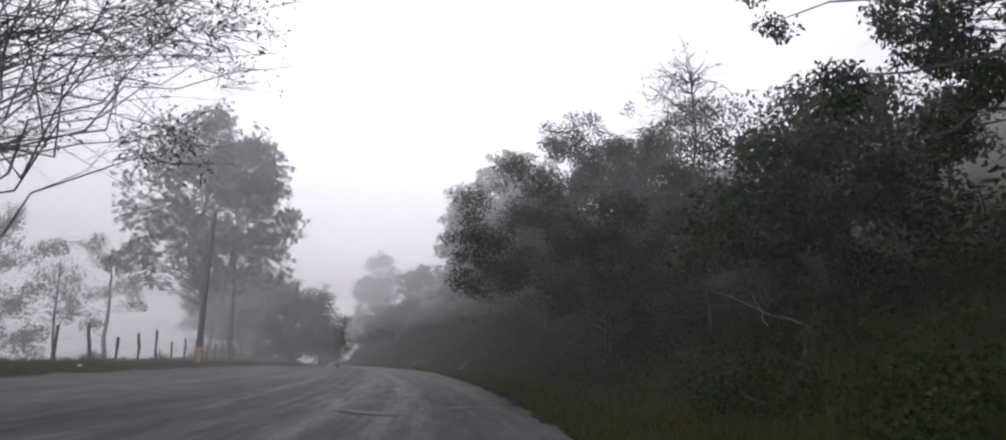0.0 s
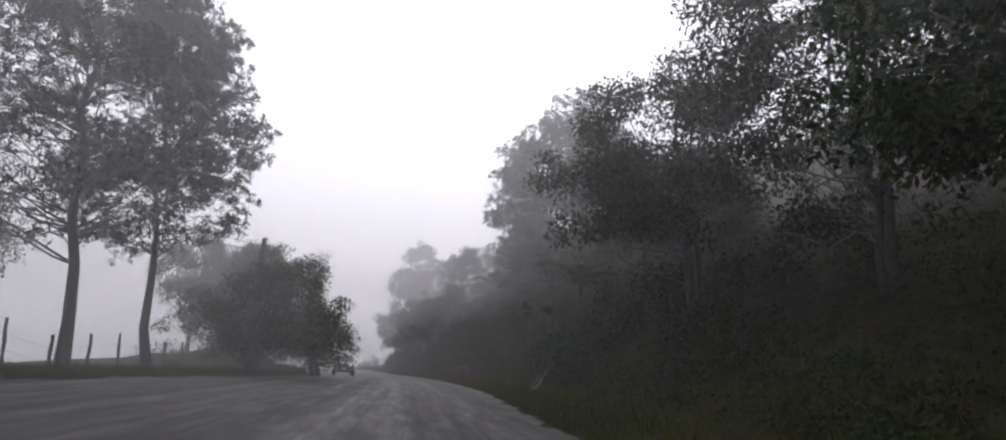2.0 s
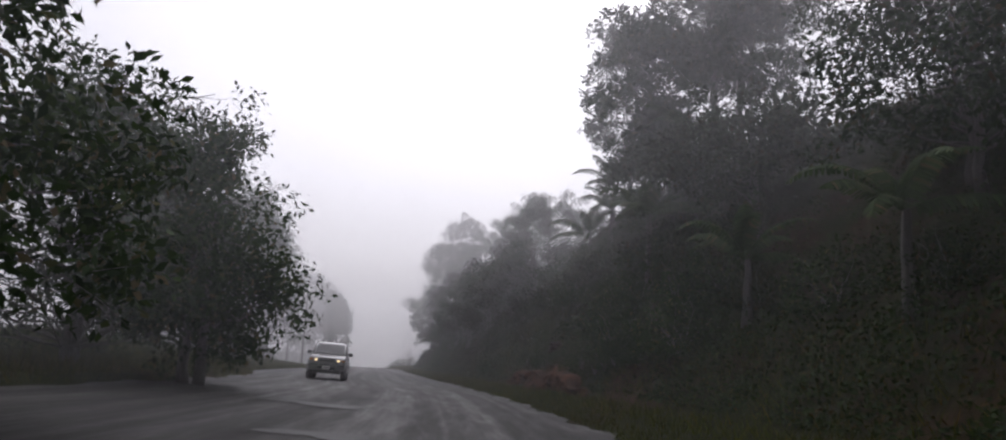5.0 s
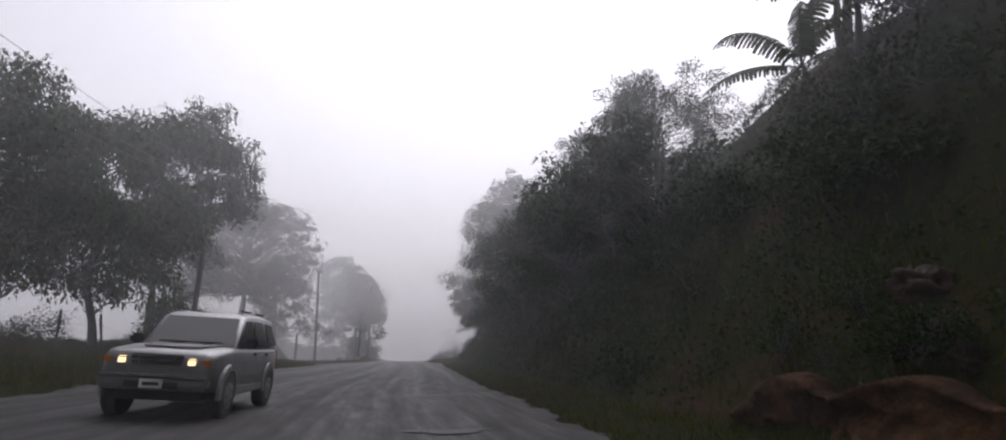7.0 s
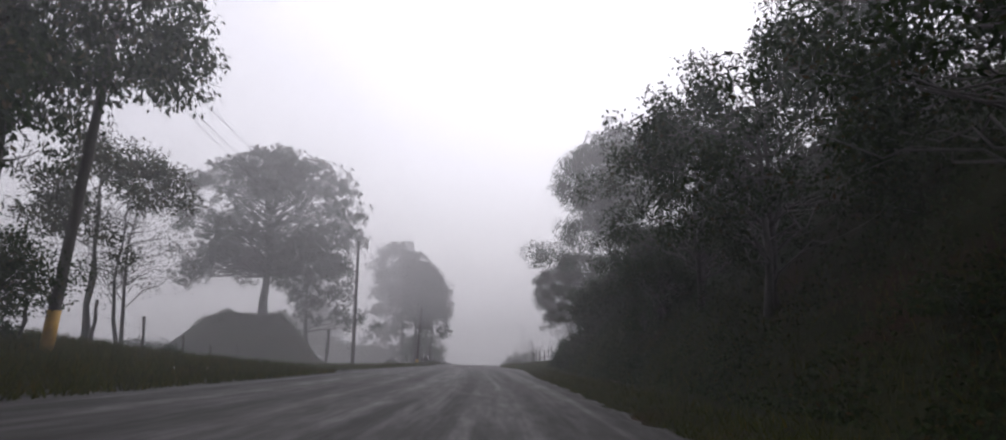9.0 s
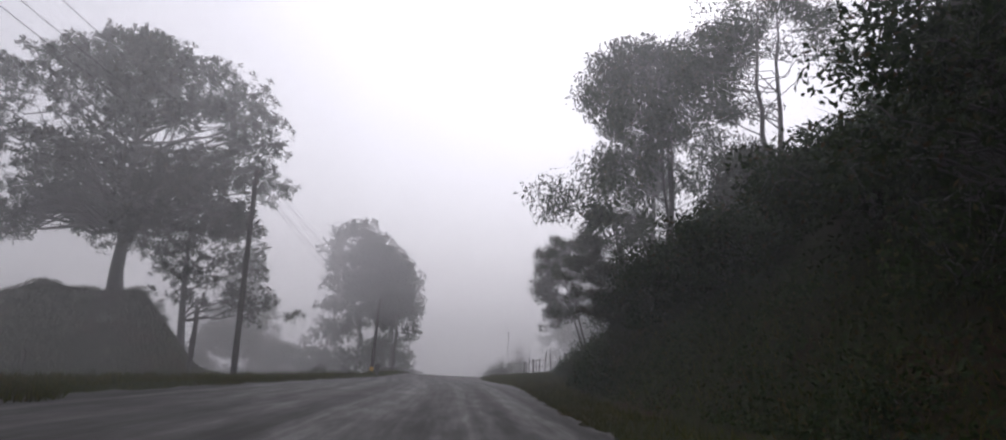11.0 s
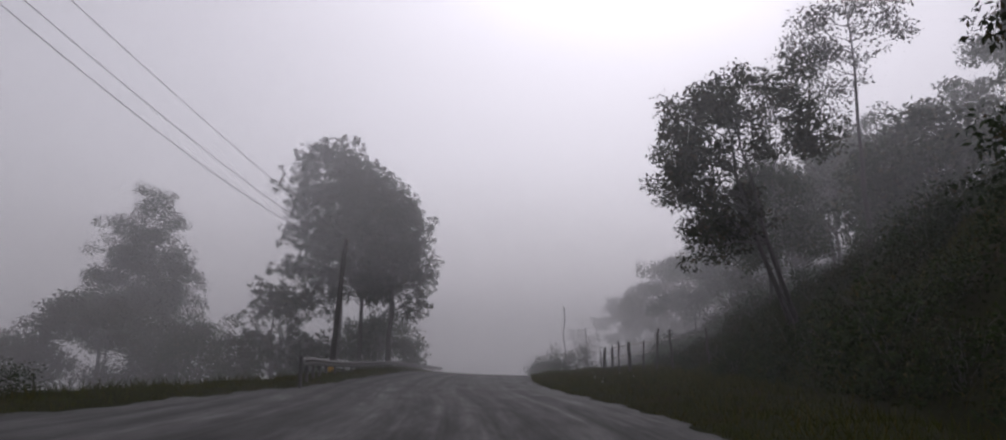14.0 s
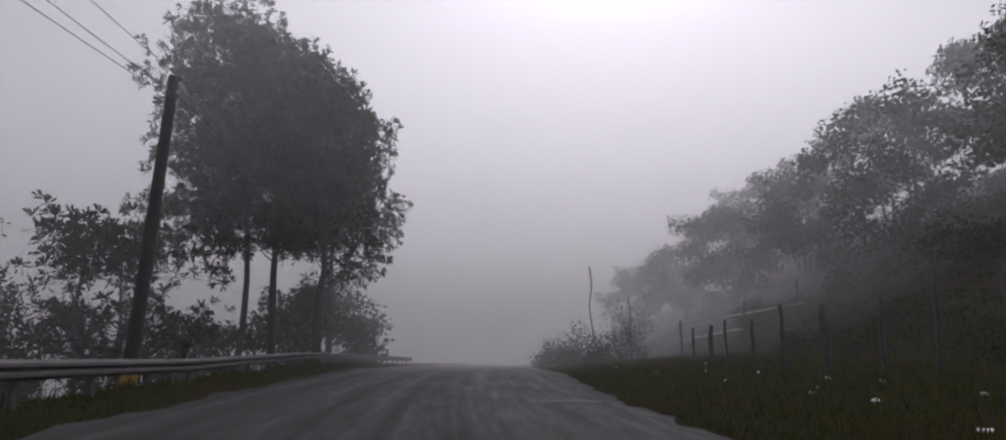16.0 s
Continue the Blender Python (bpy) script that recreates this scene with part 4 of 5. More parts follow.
# ---- poles and wires ----
YELLOW = plain("faded_yellow_paint", (0.42, 0.24, 0.03), 0.7, 0, 5.0, 0.3)
CABLE = plain("black_cable", (0.015, 0.015, 0.016), 0.6)
PORCELAIN = plain("brown_porcelain", (0.09, 0.05, 0.03), 0.3)


def utility_pole(x, y, top, radius=0.13, band=False, label="dark weathered wooden utility pole"):
    root = tagged(new("utility_pole"), label + (" with a yellow-painted foot" if band else ""), "utility pole", "utility poles along the road")
    z = ground_at(x, y) - 0.2
    root.matrix_world = pose(x, y, z)
    tip = np.array(top) - np.array([x, y, z])
    attach("shaft", tubes_mesh("shaft", [tube(np.linspace((0, 0, 0), tip, 8), np.linspace(radius * 1.15, radius * 0.8, 8), 12)], POST_WOOD), None, root)
    if band:
        attach("painted_band", tubes_mesh("painted_band", [tube(np.linspace(tip * 0.02, tip * 0.135, 3), [radius * 1.2] * 3, 12)], YELLOW), None, root, "faded yellow paint band")
    for h in (0.985, 0.93):
        p = tip * h
        attach("insulator", tubes_mesh("insulator", [tube([p + (radius, 0, 0), p + (radius + 0.02, 0, 0.06), p + (radius + 0.02, 0, 0.14)], [0.04, 0.055, 0.03], 8)], PORCELAIN), None, root)
    return np.array(top)


TOPS = [utility_pole(-12.9, 32.1, (-12.4, 32.0, 6.9), 0.10, True), utility_pole(-13.9, 53.0, (-13.5, 53.0, 4.6)), utility_pole(-32.0, 101.1, (-31.4, 101.8, 6.2), 0.15, True),
        utility_pole(-38.5, 132.0, (-38.4, 132.2, 2.9), 0.13), utility_pole(-46.8, 165.6, (-46.4, 166.0, -1.7), 0.15, True)]
ENDS = [np.array([-11.5, 2.0, 10.5])] + TOPS + [np.array([-56.0, 205.0, -3.5])]


def wire(a, b, drop, sag):
    t = np.linspace(0, 1, 22)[:, None]
    p = (a + [0.12, 0, drop]) * (1 - t) + (b + [0.12, 0, drop]) * t
    p[:, 2:3] -= 4 * sag * t * (1 - t)
    ob = new("wire", tubes_mesh("wire", [tube(p, [0.011] * 22, 4)], CABLE))
    tagged(ob, "thin black overhead wire slung between poles", "wire", "overhead wires")


for a, b in zip(ENDS[:-1], ENDS[1:]):
    wire(a, b, 0.0, 0.5)
    wire(a, b, -0.5, 0.9)
    wire(a, b, -0.62, 1.3)


# ---- fences, rail, litter ----
def fence_post(x, y, tall, radius, seed, group, label="rough weathered wooden fence post", mat=POST_WOOD):
    g = np.random.default_rng(seed)
    z = ground_at(x, y) - 0.25
    lean = g.normal(0, 0.05, 2) * tall
    p = bent((0, 0, 0), (lean[0], lean[1], tall + 0.25), g, 0, 0.012, 6)
    ob = new("fence_post", tubes_mesh("fence_post", [tube(p, radius * g.uniform(0.8, 1.2, 6), 7)], mat))
    ob.matrix_world = pose(x, y, z)
    tagged(ob, label, "fence post", group)
    return np.array([x + lean[0], y + lean[1], z + tall])


def strand(points, drop, group, label):
    p = []
    for a, b in zip(points[:-1], points[1:]):
        for t in np.linspace(0, 1, 5)[:-1]:
            q = a * (1 - t) + b * t
            p.append(q + np.array([0, 0, -drop - 0.05 * 4 * t * (1 - t)]))
    p.append(points[-1] + np.array([0, 0, -drop]))
    tagged(new("fence_wire", tubes_mesh("fence_wire", [tube(p, [0.006] * len(p), 3)], CABLE)), label, "fence wire", group)


tops = []
for k in range(15):
    x, y = at_road(24 + 2.7 * k, -12.6)
    tops.append(fence_post(float(x), float(y), 1.35 + 0.25 * math.sin(k * 2.1), 0.055, 500 + k, "posts of the field fence"))
strand(tops, 0.2, "wires of the field fence", "rusty fence wire between field posts")
strand(tops, 0.7, "wires of the field fence", "rusty fence wire between field posts")
tops = []
for k in range(14):
    x, y = at_road(80 + 4.0 * k, -14.0 - 0.12 * k)
    tops.append(fence_post(float(x), float(y), 1.5 + 0.3 * math.sin(k * 1.7), 0.06, 530 + k, "posts by the mound"))
strand(tops, 0.25, "wires by the mound", "rusty fence wire on the verge")
fence_post(-40.6, 131.5, 3.2, 0.12, 560, "", "short broken wooden post beside the pole")
RAIL_WOOD = plain("pale_bamboo", (0.36, 0.34, 0.30), 0.7, 0, 12.0, 0.3)
tops = []
for k, (x, y, h, r) in enumerate([(-27.0, 165.2, 1.8, 0.045), (-28.6, 167.2, 2.1, 0.05), (-29.5, 168.3, 2.2, 0.045), (-30.2, 169.3, 1.7, 0.05), (-31.0, 170.5, 1.7, 0.085), (-31.7, 172.0, 1.8, 0.05), (-32.3, 173.6, 1.5, 0.05), (-32.8, 175.2, 1.5, 0.05), (-33.2, 177.0, 1.4, 0.08), (-33.6, 179.2, 1.4, 0.05)]):
    tops.append(fence_post(x, y, h, r, 570 + k, "posts of the yard fence", "crooked dark wooden yard fence post"))
strand(tops, 0.5, "wires of the yard fence", "thin wire of the yard fence")
strand(tops, 0.9, "wires of the yard fence", "thin wire of the yard fence")
for k, (x, y, h) in enumerate([(-33.6, 188.2, 2.0), (-30.2, 190.4, 2.0), (-26.8, 192.8, 1.6)]):
    tops.append(fence_post(x, y, h, 0.06, 585 + k, "posts of the yard gate", "wooden post of the yard gate"))
for a, b in (((-33.7, 188.0, -8.5), (-26.5, 193.0, -7.4)), ((-33.6, 188.1, -9.3), (-30.2, 190.5, -8.75))):
    g = np.random.default_rng(590)
    tagged(new("fence_rail", tubes_mesh("fence_rail", [tube(bent(a, b, g, 0, 0.003, 6), [0.05] * 6, 8)], RAIL_WOOD)), "pale bamboo pole across the yard gate", "fence rail", "rails of the yard gate")

make_tree("young conifer with level tiers of twigs", -36.4, 191.6, 4.2, [ball(0, 0, 1.0, 0.9, 0.9, 0.3), ball(0, 0, 1.8, 0.75, 0.75, 0.25), ball(0, 0, 2.6, 0.55, 0.55, 0.22), ball(0, 0, 3.3, 0.35, 0.35, 0.2), ball(0, 0, 4.0, 0.12, 0.12, 0.2)], "sparse", NEEDLES, BARK, 0.05, 60, 595, bole=0.1, name="conifer")
thin_top = fence_post(-38.9, 195.5, 6.4, 0.05, 596, "", "thin crooked pole carrying a small lamp")
for k, (st, u, sc) in enumerate([(196, 6.5, 1.4), (199, 7.5, 1.6), (194, 9.0, 1.5), (203, 6.0, 1.5), (191, 7.4, 1.1), (207, 6.5, 1.7)]):
    plant(k % 4, st, u, sc, rng)

STEEL = plain("galvanised_steel", (0.07, 0.068, 0.064), 0.85, 0.0, 4.0, 0.35)


def guard_rail(s0, s1, u0, u1):
    root = tagged(new("guard_rail"), "dull galvanised steel guard rail on posts", "guard rail")
    x, y = at_road(s0, u0)
    base = np.array([float(x), float(y), float(land(s0, u0))])
    root.matrix_world = pose(*base)
    prof = [(-0.155, 0.0), (-0.13, 0.03), (-0.10, 0.075), (-0.05, 0.08), (-0.02, 0.03), (0.0, 0.0), (0.02, 0.03), (0.05, 0.08), (0.10, 0.075), (0.13, 0.03), (0.155, 0.0)]
    def place_at(s):
        u = float(table(s, [(s0, u0), (s0 + 8, u0 - 0.8), (s0 + 20, u1 - 0.4), (s1, u1)]))
        x, y = at_road(s, u)
        a, b = at_road(s, u + 1.0)
        return np.array([float(x), float(y), float(land(s, -3.0)) + float(table(s, [(s0, 0.42), (s0 + 14, 0.06), (s1, 0.04)]))]), np.array([float(a - x), float(b - y), 0])
    edges = np.arange(s0, s1 + 0.1, 4.0)
    for e0, e1 in zip(edges[:-1], edges[1:]):
        v, f = [], []
        ss = np.linspace(e0, e1 + 0.15, 6)
        for s in ss:
            p, o = place_at(s)
            ramp_z = 0.62 * min(1.0, 0.86 + (s - s0) * 0.05)
            for dz, du in prof:
                v.append(p - base + o * (du + (0.004 if s == ss[-1] else 0)) + np.array([0, 0, ramp_z + dz]))
            for dz, du in prof[::-1]:
                v.append(p - base + o * (du - 0.006) + np.array([0, 0, ramp_z + dz]))
        k = 2 * len(prof)
        for i in range(len(ss) - 1):
            for j in range(k):
                f.append((i * k + j, i * k + (j + 1) % k, (i + 1) * k + (j + 1) % k, (i + 1) * k + j))
        attach("rail_beam", mesh_from("rail_beam", np.array(v), f, STEEL), None, root)
    for s in np.arange(s0 + 0.3, s1, 2.0):
        p, o = place_at(s)
        bm = bmesh.new()
        q = p - base - o * 0.08
        bmesh.ops.create_cube(bm, size=1.0, matrix=Matrix.Translation((q[0], q[1], q[2] + 0.24)) @ pose(0, 0, 0, 0, 0, math.degrees(math.atan2(o[1], o[0]))) @ Matrix.Diagonal((0.10, 0.15, 1.06, 1)))
        bmesh.ops.bevel(bm, geom=bm.edges[:], offset=0.01, segments=1, affect="EDGES")
        part("post", bm, STEEL, root)


guard_rail(159.9, 211.9, -5.0, -5.6)

PAPER = plain("white_litter", (0.75, 0.75, 0.74), 0.7, 0, 20.0, 0.1)
for k, (s, u) in enumerate([(108.5, -10.2), (110.5, -10.0), (20, -10.1), (34, -10.0), (168, 7.2), (171, 8.0), (173, 6.2), (176, 9.5), (178, 8.2), (165, 6.4), (166.5, 9.6), (167.2, 8.4), (169.5, 7.0), (170.4, 9.0), (172, 8.8), (174.4, 7.4), (175.2, 8.6), (179.5, 7.0), (181, 9.2), (184, 6.6)]):
    g = np.random.default_rng(600 + k)
    bm = bmesh.new()
    bmesh.ops.create_icosphere(bm, subdivisions=1, radius=0.07)
    for v in bm.verts:
        v.co = Vector((v.co.x * g.uniform(0.5, 1.5), v.co.y * g.uniform(0.5, 1.5), v.co.z * g.uniform(0.2, 0.8)))
    ob = part("litter", bm, PAPER)
    x, y = at_road(s, u)
    ob.matrix_world = pose(float(x), float(y), float(land(s, u)) + 0.03)
    tagged(ob, "crumpled white scrap of litter on the verge", "litter", "litter on the verge")

PUDDLE, pn, pl, pb = material("wet_hollow")
pb.inputs["Base Color"].default_value, pb.inputs["Roughness"].default_value = (0.012, 0.012, 0.012, 1), 0.55
pb.inputs["Specular IOR Level"].default_value = 0.1
bump(pn, pl, pb, noise_node(pn, pl, 12.0), 0.15, 0.01)
for k, (s, u, a, b) in enumerate([(13.0, -1.4, 0.55, 0.3), (21.5, -2.4, 0.9, 0.35), (15.5, 0.6, 0.4, 0.25), (52, -3.0, 0.9, 0.4), (56, -1.5, 0.8, 0.4), (61, -2.5, 1.1, 0.5), (78, 0.5, 0.6, 0.3), (87, 1.2, 0.5, 0.25), (163, 2.6, 0.8, 0.35), (159, 2.9, 0.5, 0.3), (172, 3.0, 0.7, 0.4)]):
    g = np.random.default_rng(640 + k)
    bm = bmesh.new()
    ring = []
    for i in range(26):
        w = i / 26 * 2 * math.pi
        r = 1 + 0.25 * math.sin(3 * w + k) + 0.15 * math.sin(5 * w + 2 * k) + g.normal(0, 0.05)
        x, y = at_road(s + b * r * math.sin(w), u + a * r * math.cos(w))
        ring.append(bm.verts.new((float(x), float(y), float(land(s + b * r * math.sin(w), u + a * r * math.cos(w))) + 0.037)))
    bm.faces.new(ring)
    tagged(part("puddle", bm, PUDDLE), "dark wet hollow in the asphalt", "puddle", "puddles in the road")

# ---- oncoming car ----
CAR_PAINT, cn, cl, cb = material("silver_car_paint")
cl.new(ramp(cn, cl, noise_node(cn, cl, 2.5), [(0.3, (0.13, 0.13, 0.132)), (0.75, (0.21, 0.21, 0.215))]), cb.inputs["Base Color"])
cb.inputs["Metallic"].default_value, cb.inputs["Roughness"].default_value = 0.5, 0.38
CAR_CLADDING = plain("grey_cladding", (0.13, 0.13, 0.13), 0.6, 0, 6.0, 0.3)
CAR_DARK = plain("black_trim", (0.015, 0.015, 0.016), 0.5)
TYRE = plain("tyre_rubber", (0.016, 0.016, 0.016), 0.85)
CAR_GLASS, gn, gl, gb = material("dark_car_glass")
gb.inputs["Base Color"].default_value, gb.inputs["Roughness"].default_value = (0.02, 0.022, 0.024, 1), 0.06
CHROME = plain("dull_chrome", (0.55, 0.55, 0.55), 0.25, 0.9, 3.0, 0.1, 0.02)
AMBER = plain("amber_lens", (0.45, 0.16, 0.02), 0.2)
RED_LENS = plain("red_lens", (0.30, 0.02, 0.015), 0.2)
LAMP_ON, ln_, ll_, lb_ = material("lit_headlamp")
lb_.inputs["Base Color"].default_value = (0.8, 0.7, 0.5, 1)
lb_.inputs["Emission Color"].default_value, lb_.inputs["Emission Strength"].default_value = (1.0, 0.72, 0.34, 1), 1.6


def box(sx, sy, sz, at, bevel=0.02, turn=(0, 0, 0)):
    bm = bmesh.new()
    bmesh.ops.create_cube(bm, size=1.0, matrix=Matrix.Diagonal((sx, sy, sz, 1)))
    if bevel:
        bmesh.ops.bevel(bm, geom=bm.edges[:], offset=bevel, segments=2, affect="EDGES")
    bmesh.ops.transform(bm, matrix=pose(*at, *turn), verts=bm.verts[:])
    return bm


def disc_stack(rings, at, sides=28):
    """A turned solid about the y axis: rings of (offset along y, radius)."""
    bm = bmesh.new()
    loops = [[bm.verts.new((at[0] + r * math.cos(a), at[1] + o, at[2] + r * math.sin(a))) for a in (2 * math.pi * k / sides for k in range(sides))] for o, r in rings]
    for p, q in zip(loops[:-1], loops[1:]):
        for k in range(sides):
            bm.faces.new((p[k], p[(k + 1) % sides], q[(k + 1) % sides], q[k]))
    bm.faces.new(loops[0][::-1])
    bm.faces.new(loops[-1])
    bmesh.ops.recalc_face_normals(bm, faces=bm.faces[:])
    return bm


def quad_panel(points, thick=0.012):
    """A thin pane from its corners, with thickness towards its back."""
    bm = bmesh.new()
    vs = [bm.verts.new(p) for p in points]
    f = bm.faces.new(vs)
    f.normal_update()
    g = bmesh.ops.extrude_face_region(bm, geom=[f])
    n = f.normal.copy()
    for e in g["geom"]:
        if isinstance(e, bmesh.types.BMVert):
            e.co -= n * thick
    bmesh.ops.recalc_face_normals(bm, faces=bm.faces[:])
    return bm


def loft(sections):
    """A body from cross sections of equal point counts, closed at both ends."""
    bm = bmesh.new()
    rows = [[bm.verts.new(p) for p in sec] for sec in sections]
    n = len(rows[0])
    for a, b in zip(rows[:-1], rows[1:]):
        for k in range(n):
            bm.faces.new((a[k], a[(k + 1) % n], b[(k + 1) % n], b[k]))
    bm.faces.new(rows[0][::-1])
    bm.faces.new(rows[-1])
    bmesh.ops.recalc_face_normals(bm, faces=bm.faces[:])
    return bm


def arch_section(x, half, low, high, shoulder):
    """Half-width and heights of a car body's section at x, as a closed ring."""
    right = [(half - 0.06, low), (half - 0.01, low + 0.08), (half, (low + high) / 2), (half - 0.015, high - shoulder), (half - 0.05, high - shoulder * 0.35), (half - 0.14, high)]
    return [(x, y, z) for y, z in right] + [(x, -y, z) for y, z in right[::-1]]


def make_suv(m):
    root = tagged(new("car"), "silver four-door off-road car with lit headlamps on the road", "car")
    # lower body: nose at +x
    secs = [(2.18, 0.74, 0.54, 0.90, 0.10), (2.14, 0.80, 0.48, 1.02, 0.10), (1.95, 0.86, 0.44, 1.08, 0.10), (1.3, 0.875, 0.42, 1.14, 0.10), (0.85, 0.88, 0.42, 1.16, 0.09), (0.0, 0.885, 0.42, 1.15, 0.06), (-1.2, 0.885, 0.42, 1.16, 0.06), (-1.9, 0.87, 0.44, 1.17, 0.06), (-2.12, 0.83, 0.48, 1.16, 0.08)]
    body = part("body", loft([arch_section(*q) for q in secs]), CAR_PAINT, root, smooth=True)
    # cabin
    cab = [(0.90, 0.76, 1.12, 1.15, 0.01), (0.32, 0.69, 1.10, 1.72, 0.05), (0.05, 0.685, 1.10, 1.79, 0.06), (-1.0, 0.685, 1.10, 1.81, 0.06), (-1.80, 0.67, 1.10, 1.78, 0.06), (-2.08, 0.76, 1.10, 1.20, 0.02)]
    def cabin_section(x, half, low, high, sh):
        base = 0.81 if x < 0.85 else 0.76
        right = [(base, low), (base * 0.985, low + 0.02), ((base + half) / 2 + 0.02, (low + high) / 2), (half + 0.03, high - sh), (half - 0.03, high - sh * 0.3), (half - 0.14, high)]
        return [(x, y, z) for y, z in right] + [(x, -y, z) for y, z in right[::-1]]
    part("cabin", loft([cabin_section(*q) for q in cab]), CAR_PAINT, root, smooth=True)
    part("underbody", box(3.9, 1.3, 0.22, (0, 0, 0.40), 0.03), CAR_DARK, root)
    part("windscreen", quad_panel([(0.885, 0.72, 1.175), (0.885, -0.72, 1.175), (0.375, -0.63, 1.69), (0.375, 0.63, 1.69)]), CAR_GLASS, root, "dark windscreen")
    part("rear_window", quad_panel([(-2.09, -0.66, 1.24), (-2.09, 0.66, 1.24), (-1.87, 0.58, 1.70), (-1.87, -0.58, 1.70)]), CAR_GLASS, root, "dark rear window")
    for sd in (1, -1):
        side = lambda x, z: (x, sd * (0.868 - 0.165 * max(0, (z - 1.14)) / 0.62), z)
        for name, pts in (("front_side_window", [(0.70, 1.20), (-0.10, 1.20), (-0.10, 1.67), (0.28, 1.65)]), ("rear_side_window", [(-0.24, 1.20), (-0.98, 1.20), (-1.04, 1.42), (-0.90, 1.67), (-0.24, 1.67)]), ("quarter_window", [(-1.24, 1.22), (-1.88, 1.24), (-1.68, 1.64), (-1.10, 1.67)])):
            order = pts if sd > 0 else pts[::-1]
            part(name, quad_panel([side(x, z) for x, z in order]), CAR_GLASS, root, "tinted side window")
        part("sill", box(2.1, 0.07, 0.16, (-0.1, sd * 0.865, 0.44), 0.025), CAR_CLADDING, root)
        part("side_strip", box(2.2, 0.02, 0.07, (-0.1, sd * 0.892, 0.70), 0.008), CAR_CLADDING, root)
        for x in (-0.12, -1.02):
            part("door_handle", box(0.16, 0.03, 0.06, (x + 0.05, sd * 0.892, 1.05), 0.01), CAR_DARK, root)
        mirror = part("mirror", box(0.12, 0.22, 0.17, (0.68, sd * 0.99, 1.24), 0.04), CAR_DARK, root)
        part("roof_rail", box(0.62, 0.05, 0.035, (-0.15, sd * 0.58, 1.845), 0.012), CAR_DARK, root)
        part("roof_rail", box(0.62, 0.05, 0.035, (-1.2, sd * 0.58, 1.85), 0.012), CAR_DARK, root)
        lamp = part("headlamp", box(0.06, 0.17, 0.13, (2.165, sd * 0.52, 0.89), 0.03), LAMP_ON, root, "lit warm headlamp")
        part("indicator", box(0.10, 0.18, 0.15, (2.125, sd * 0.71, 0.895), 0.03), AMBER, root, "amber corner lamp")
        part("tail_lamp", box(0.06, 0.10, 0.34, (-2.09, sd * 0.80, 0.98), 0.02), RED_LENS, root)
        for x in (1.42, -1.32):
            # flared wheel arch
            v, f = [], []
            arc = np.linspace(-0.18, math.pi + 0.18, 15)
            for a in arc:
                for r, o in ((0.385, 0.86), (0.385, 0.925), (0.47, 0.915), (0.49, 0.86)):
                    v.append((x + r * math.cos(a), sd * o, 0.40 + r * math.sin(a)))
            for i in range(14):
                for j in range(4):
                    f.append((i * 4 + j, i * 4 + (j + 1) % 4, (i + 1) * 4 + (j + 1) % 4, (i + 1) * 4 + j))
            attach("wheel_arch", mesh_from("wheel_arch", np.array(v), f, CAR_CLADDING), None, root)
            # flat dark disc on the uncut flank, in place of the opening's shade
            part("well_shade", disc_stack([(-0.03, 0.40), (0.03, 0.40)], (x, sd * 0.875, 0.39)), CAR_DARK, root)
            wheel = part("tyre", disc_stack([(-0.12, 0.30), (-0.12, 0.352), (-0.09, 0.37), (0.09, 0.37), (0.12, 0.352), (0.12, 0.30)], (x, sd * 0.80, 0.37)), TYRE, root)
            part("rim", disc_stack([(-0.02, 0.215), (0.02, 0.215), (0.03, 0.16)], (x, sd * 0.905, 0.37)), CAR_CLADDING, wheel)
            # dark blocks on the solid rim put in the shade between its spokes
            for k in range(5):
                a = k * 2 * math.pi / 5
                part("spoke_shade", box(0.07, 0.02, 0.10, (x + 0.125 * math.cos(a), sd * 0.93, 0.37 + 0.125 * math.sin(a)), 0.015, (0, -math.degrees(a) + 90, 0)), CAR_DARK, wheel)
    part("bumper", box(0.20, 1.66, 0.22, (2.17, 0, 0.58), 0.06), CAR_CLADDING, root)
    part("bumper_chrome", box(0.08, 1.60, 0.05, (2.255, 0, 0.68), 0.02), CHROME, root)
    part("lower_grille", box(0.03, 0.80, 0.10, (2.265, 0, 0.55), 0.01), CAR_DARK, root)
    grille = part("grille", box(0.05, 0.78, 0.19, (2.165, 0, 0.91), 0.02), CAR_DARK, root)
    for z in (0.84, 0.91, 0.98):
        part("grille_bar", box(0.03, 0.78, 0.018, (2.19, 0, z), 0.006), CHROME, grille)
    for y in (-0.26, 0.0, 0.26):
        part("grille_bar", box(0.03, 0.02, 0.17, (2.192, y, 0.91), 0.006), CHROME, grille)
    plate = part("number_plate", box(0.02, 0.34, 0.14, (2.285, 0.0, 0.56), 0.006), plain("plate_white", (0.6, 0.6, 0.58), 0.5), root)
    part("plate_bar", box(0.01, 0.24, 0.05, (2.297, 0.0, 0.56), 0.002), CAR_DARK, plate)
    part("bonnet_panel", quad_panel([(1.75, 0.42, 1.125), (1.75, -0.42, 1.125), (0.93, -0.58, 1.176), (0.93, 0.58, 1.176)][::-1], 0.01), CAR_DARK, root, "dark matt panel on the bonnet")
    for y in (0.3, -0.25):
        part("wiper", box(0.03, 0.55, 0.015, (0.86, y, 1.225), 0.004, (0, -35, 8)), CAR_DARK, root)
    part("rear_bumper", box(0.18, 1.64, 0.22, (-2.16, 0, 0.58), 0.05), CAR_CLADDING, root)
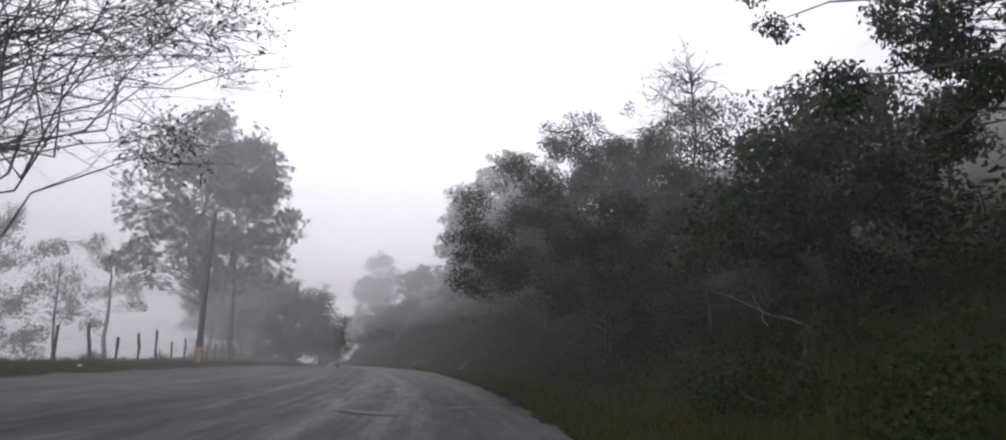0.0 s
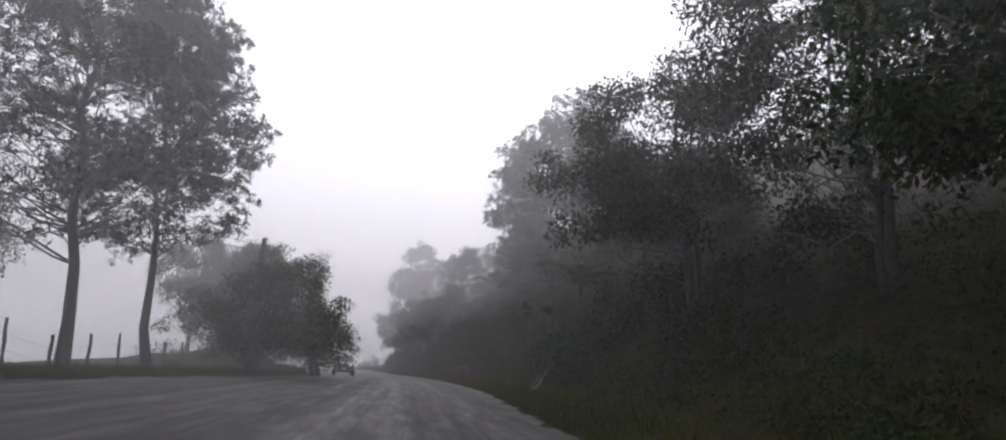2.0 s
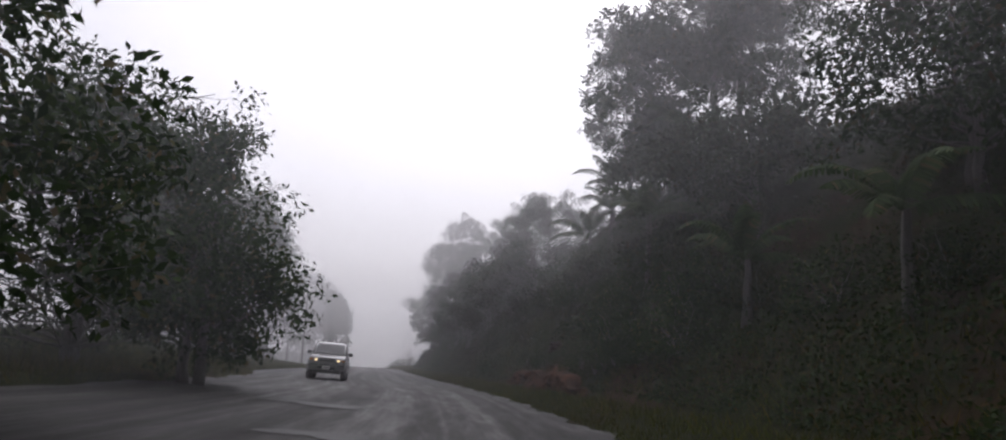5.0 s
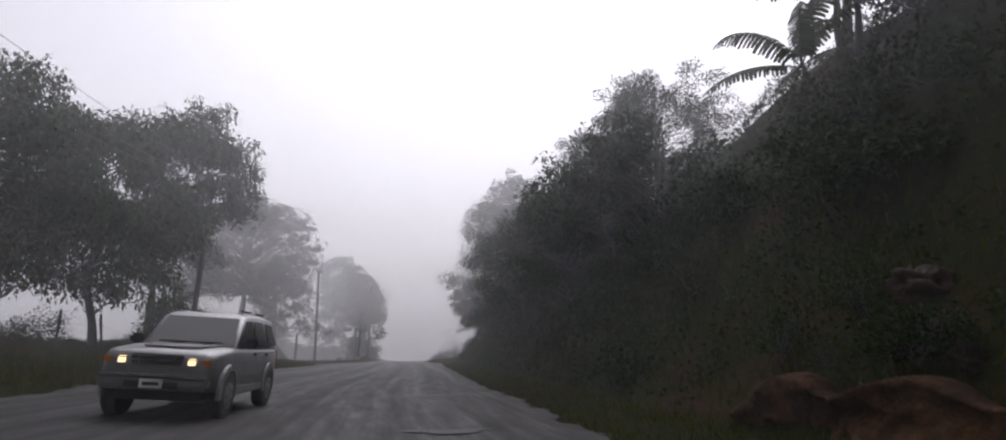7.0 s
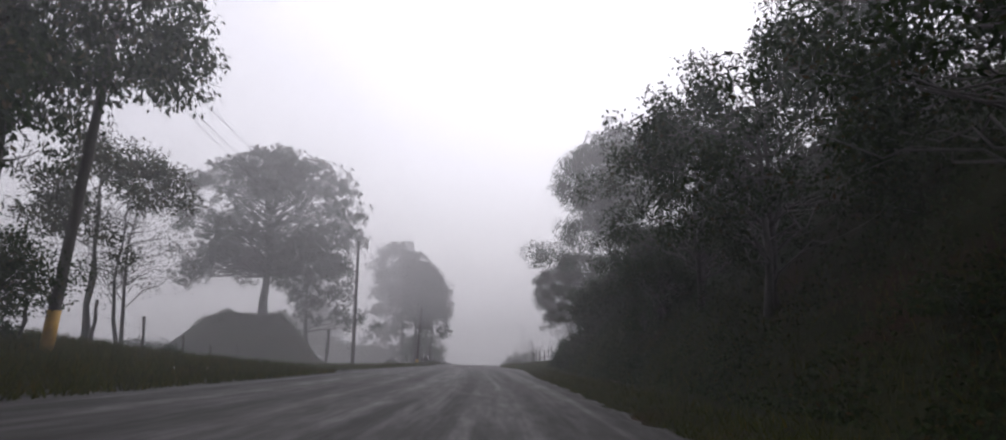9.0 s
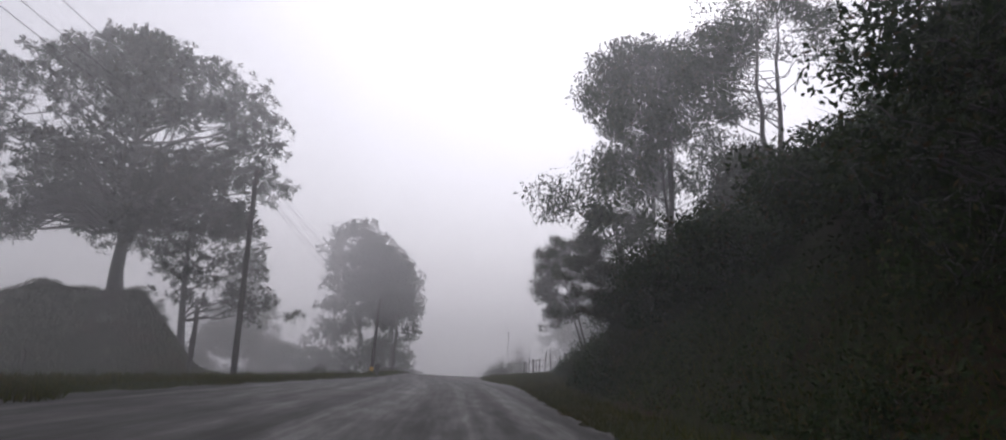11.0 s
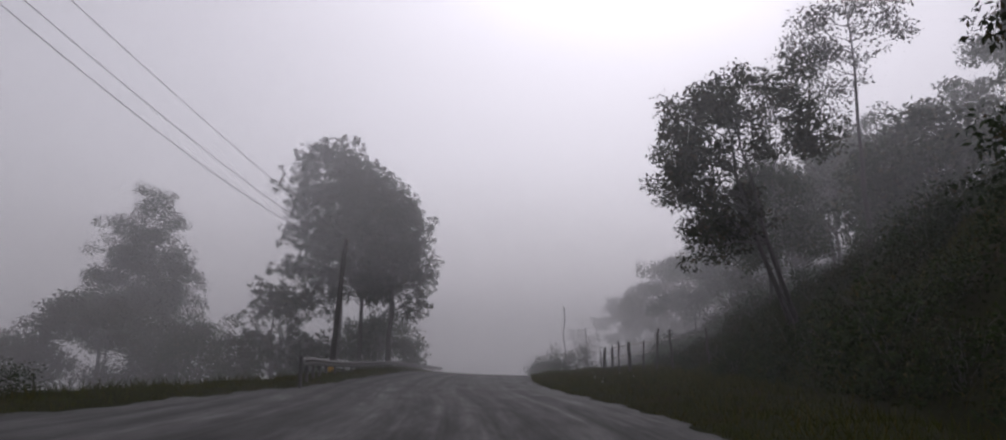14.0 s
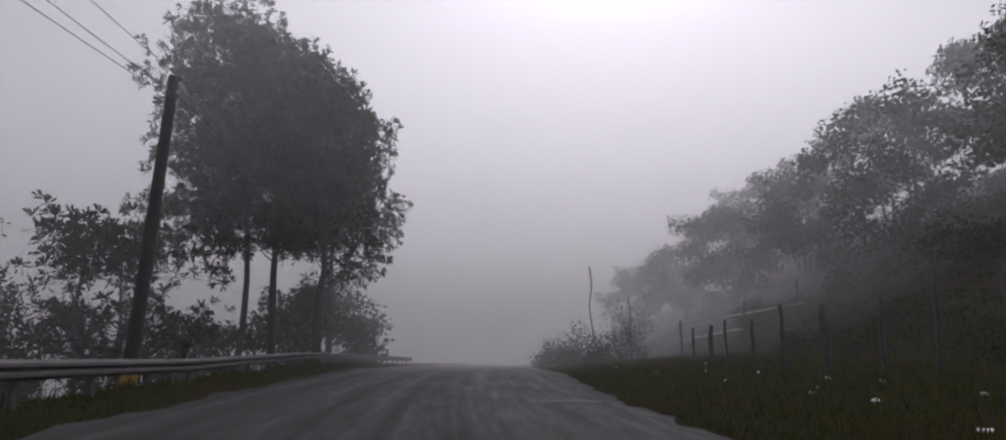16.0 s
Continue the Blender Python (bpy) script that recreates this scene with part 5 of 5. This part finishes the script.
    for sd in (1, -1):
        part("mud_flap", box(0.02, 0.22, 0.30, (-1.76, sd * 0.79, 0.33), 0.005), CAR_DARK, root)
    root.matrix_world = m
    return root


CAR_S, CAR_U = station(-15.7, 78.2)
cx, cy = at_road(CAR_S, CAR_U)
fx, fy = at_road(CAR_S - 1.4, CAR_U)
gz = [float(land(CAR_S + a, CAR_U + b)) for a, b in ((-1.4, 0), (1.4, 0), (0, -0.8), (0, 0.8))]
make_suv(pose(float(cx), float(cy), (gz[0] + gz[1]) / 2 + 0.02, 0, 0, math.degrees(math.atan2(fy - cy, fx - cx)) - 4) @ pose(0, 0, 0, math.degrees(math.atan2(gz[3] - gz[2], 1.6)), math.degrees(math.atan2(gz[1] - gz[0], 2.8)), 0))

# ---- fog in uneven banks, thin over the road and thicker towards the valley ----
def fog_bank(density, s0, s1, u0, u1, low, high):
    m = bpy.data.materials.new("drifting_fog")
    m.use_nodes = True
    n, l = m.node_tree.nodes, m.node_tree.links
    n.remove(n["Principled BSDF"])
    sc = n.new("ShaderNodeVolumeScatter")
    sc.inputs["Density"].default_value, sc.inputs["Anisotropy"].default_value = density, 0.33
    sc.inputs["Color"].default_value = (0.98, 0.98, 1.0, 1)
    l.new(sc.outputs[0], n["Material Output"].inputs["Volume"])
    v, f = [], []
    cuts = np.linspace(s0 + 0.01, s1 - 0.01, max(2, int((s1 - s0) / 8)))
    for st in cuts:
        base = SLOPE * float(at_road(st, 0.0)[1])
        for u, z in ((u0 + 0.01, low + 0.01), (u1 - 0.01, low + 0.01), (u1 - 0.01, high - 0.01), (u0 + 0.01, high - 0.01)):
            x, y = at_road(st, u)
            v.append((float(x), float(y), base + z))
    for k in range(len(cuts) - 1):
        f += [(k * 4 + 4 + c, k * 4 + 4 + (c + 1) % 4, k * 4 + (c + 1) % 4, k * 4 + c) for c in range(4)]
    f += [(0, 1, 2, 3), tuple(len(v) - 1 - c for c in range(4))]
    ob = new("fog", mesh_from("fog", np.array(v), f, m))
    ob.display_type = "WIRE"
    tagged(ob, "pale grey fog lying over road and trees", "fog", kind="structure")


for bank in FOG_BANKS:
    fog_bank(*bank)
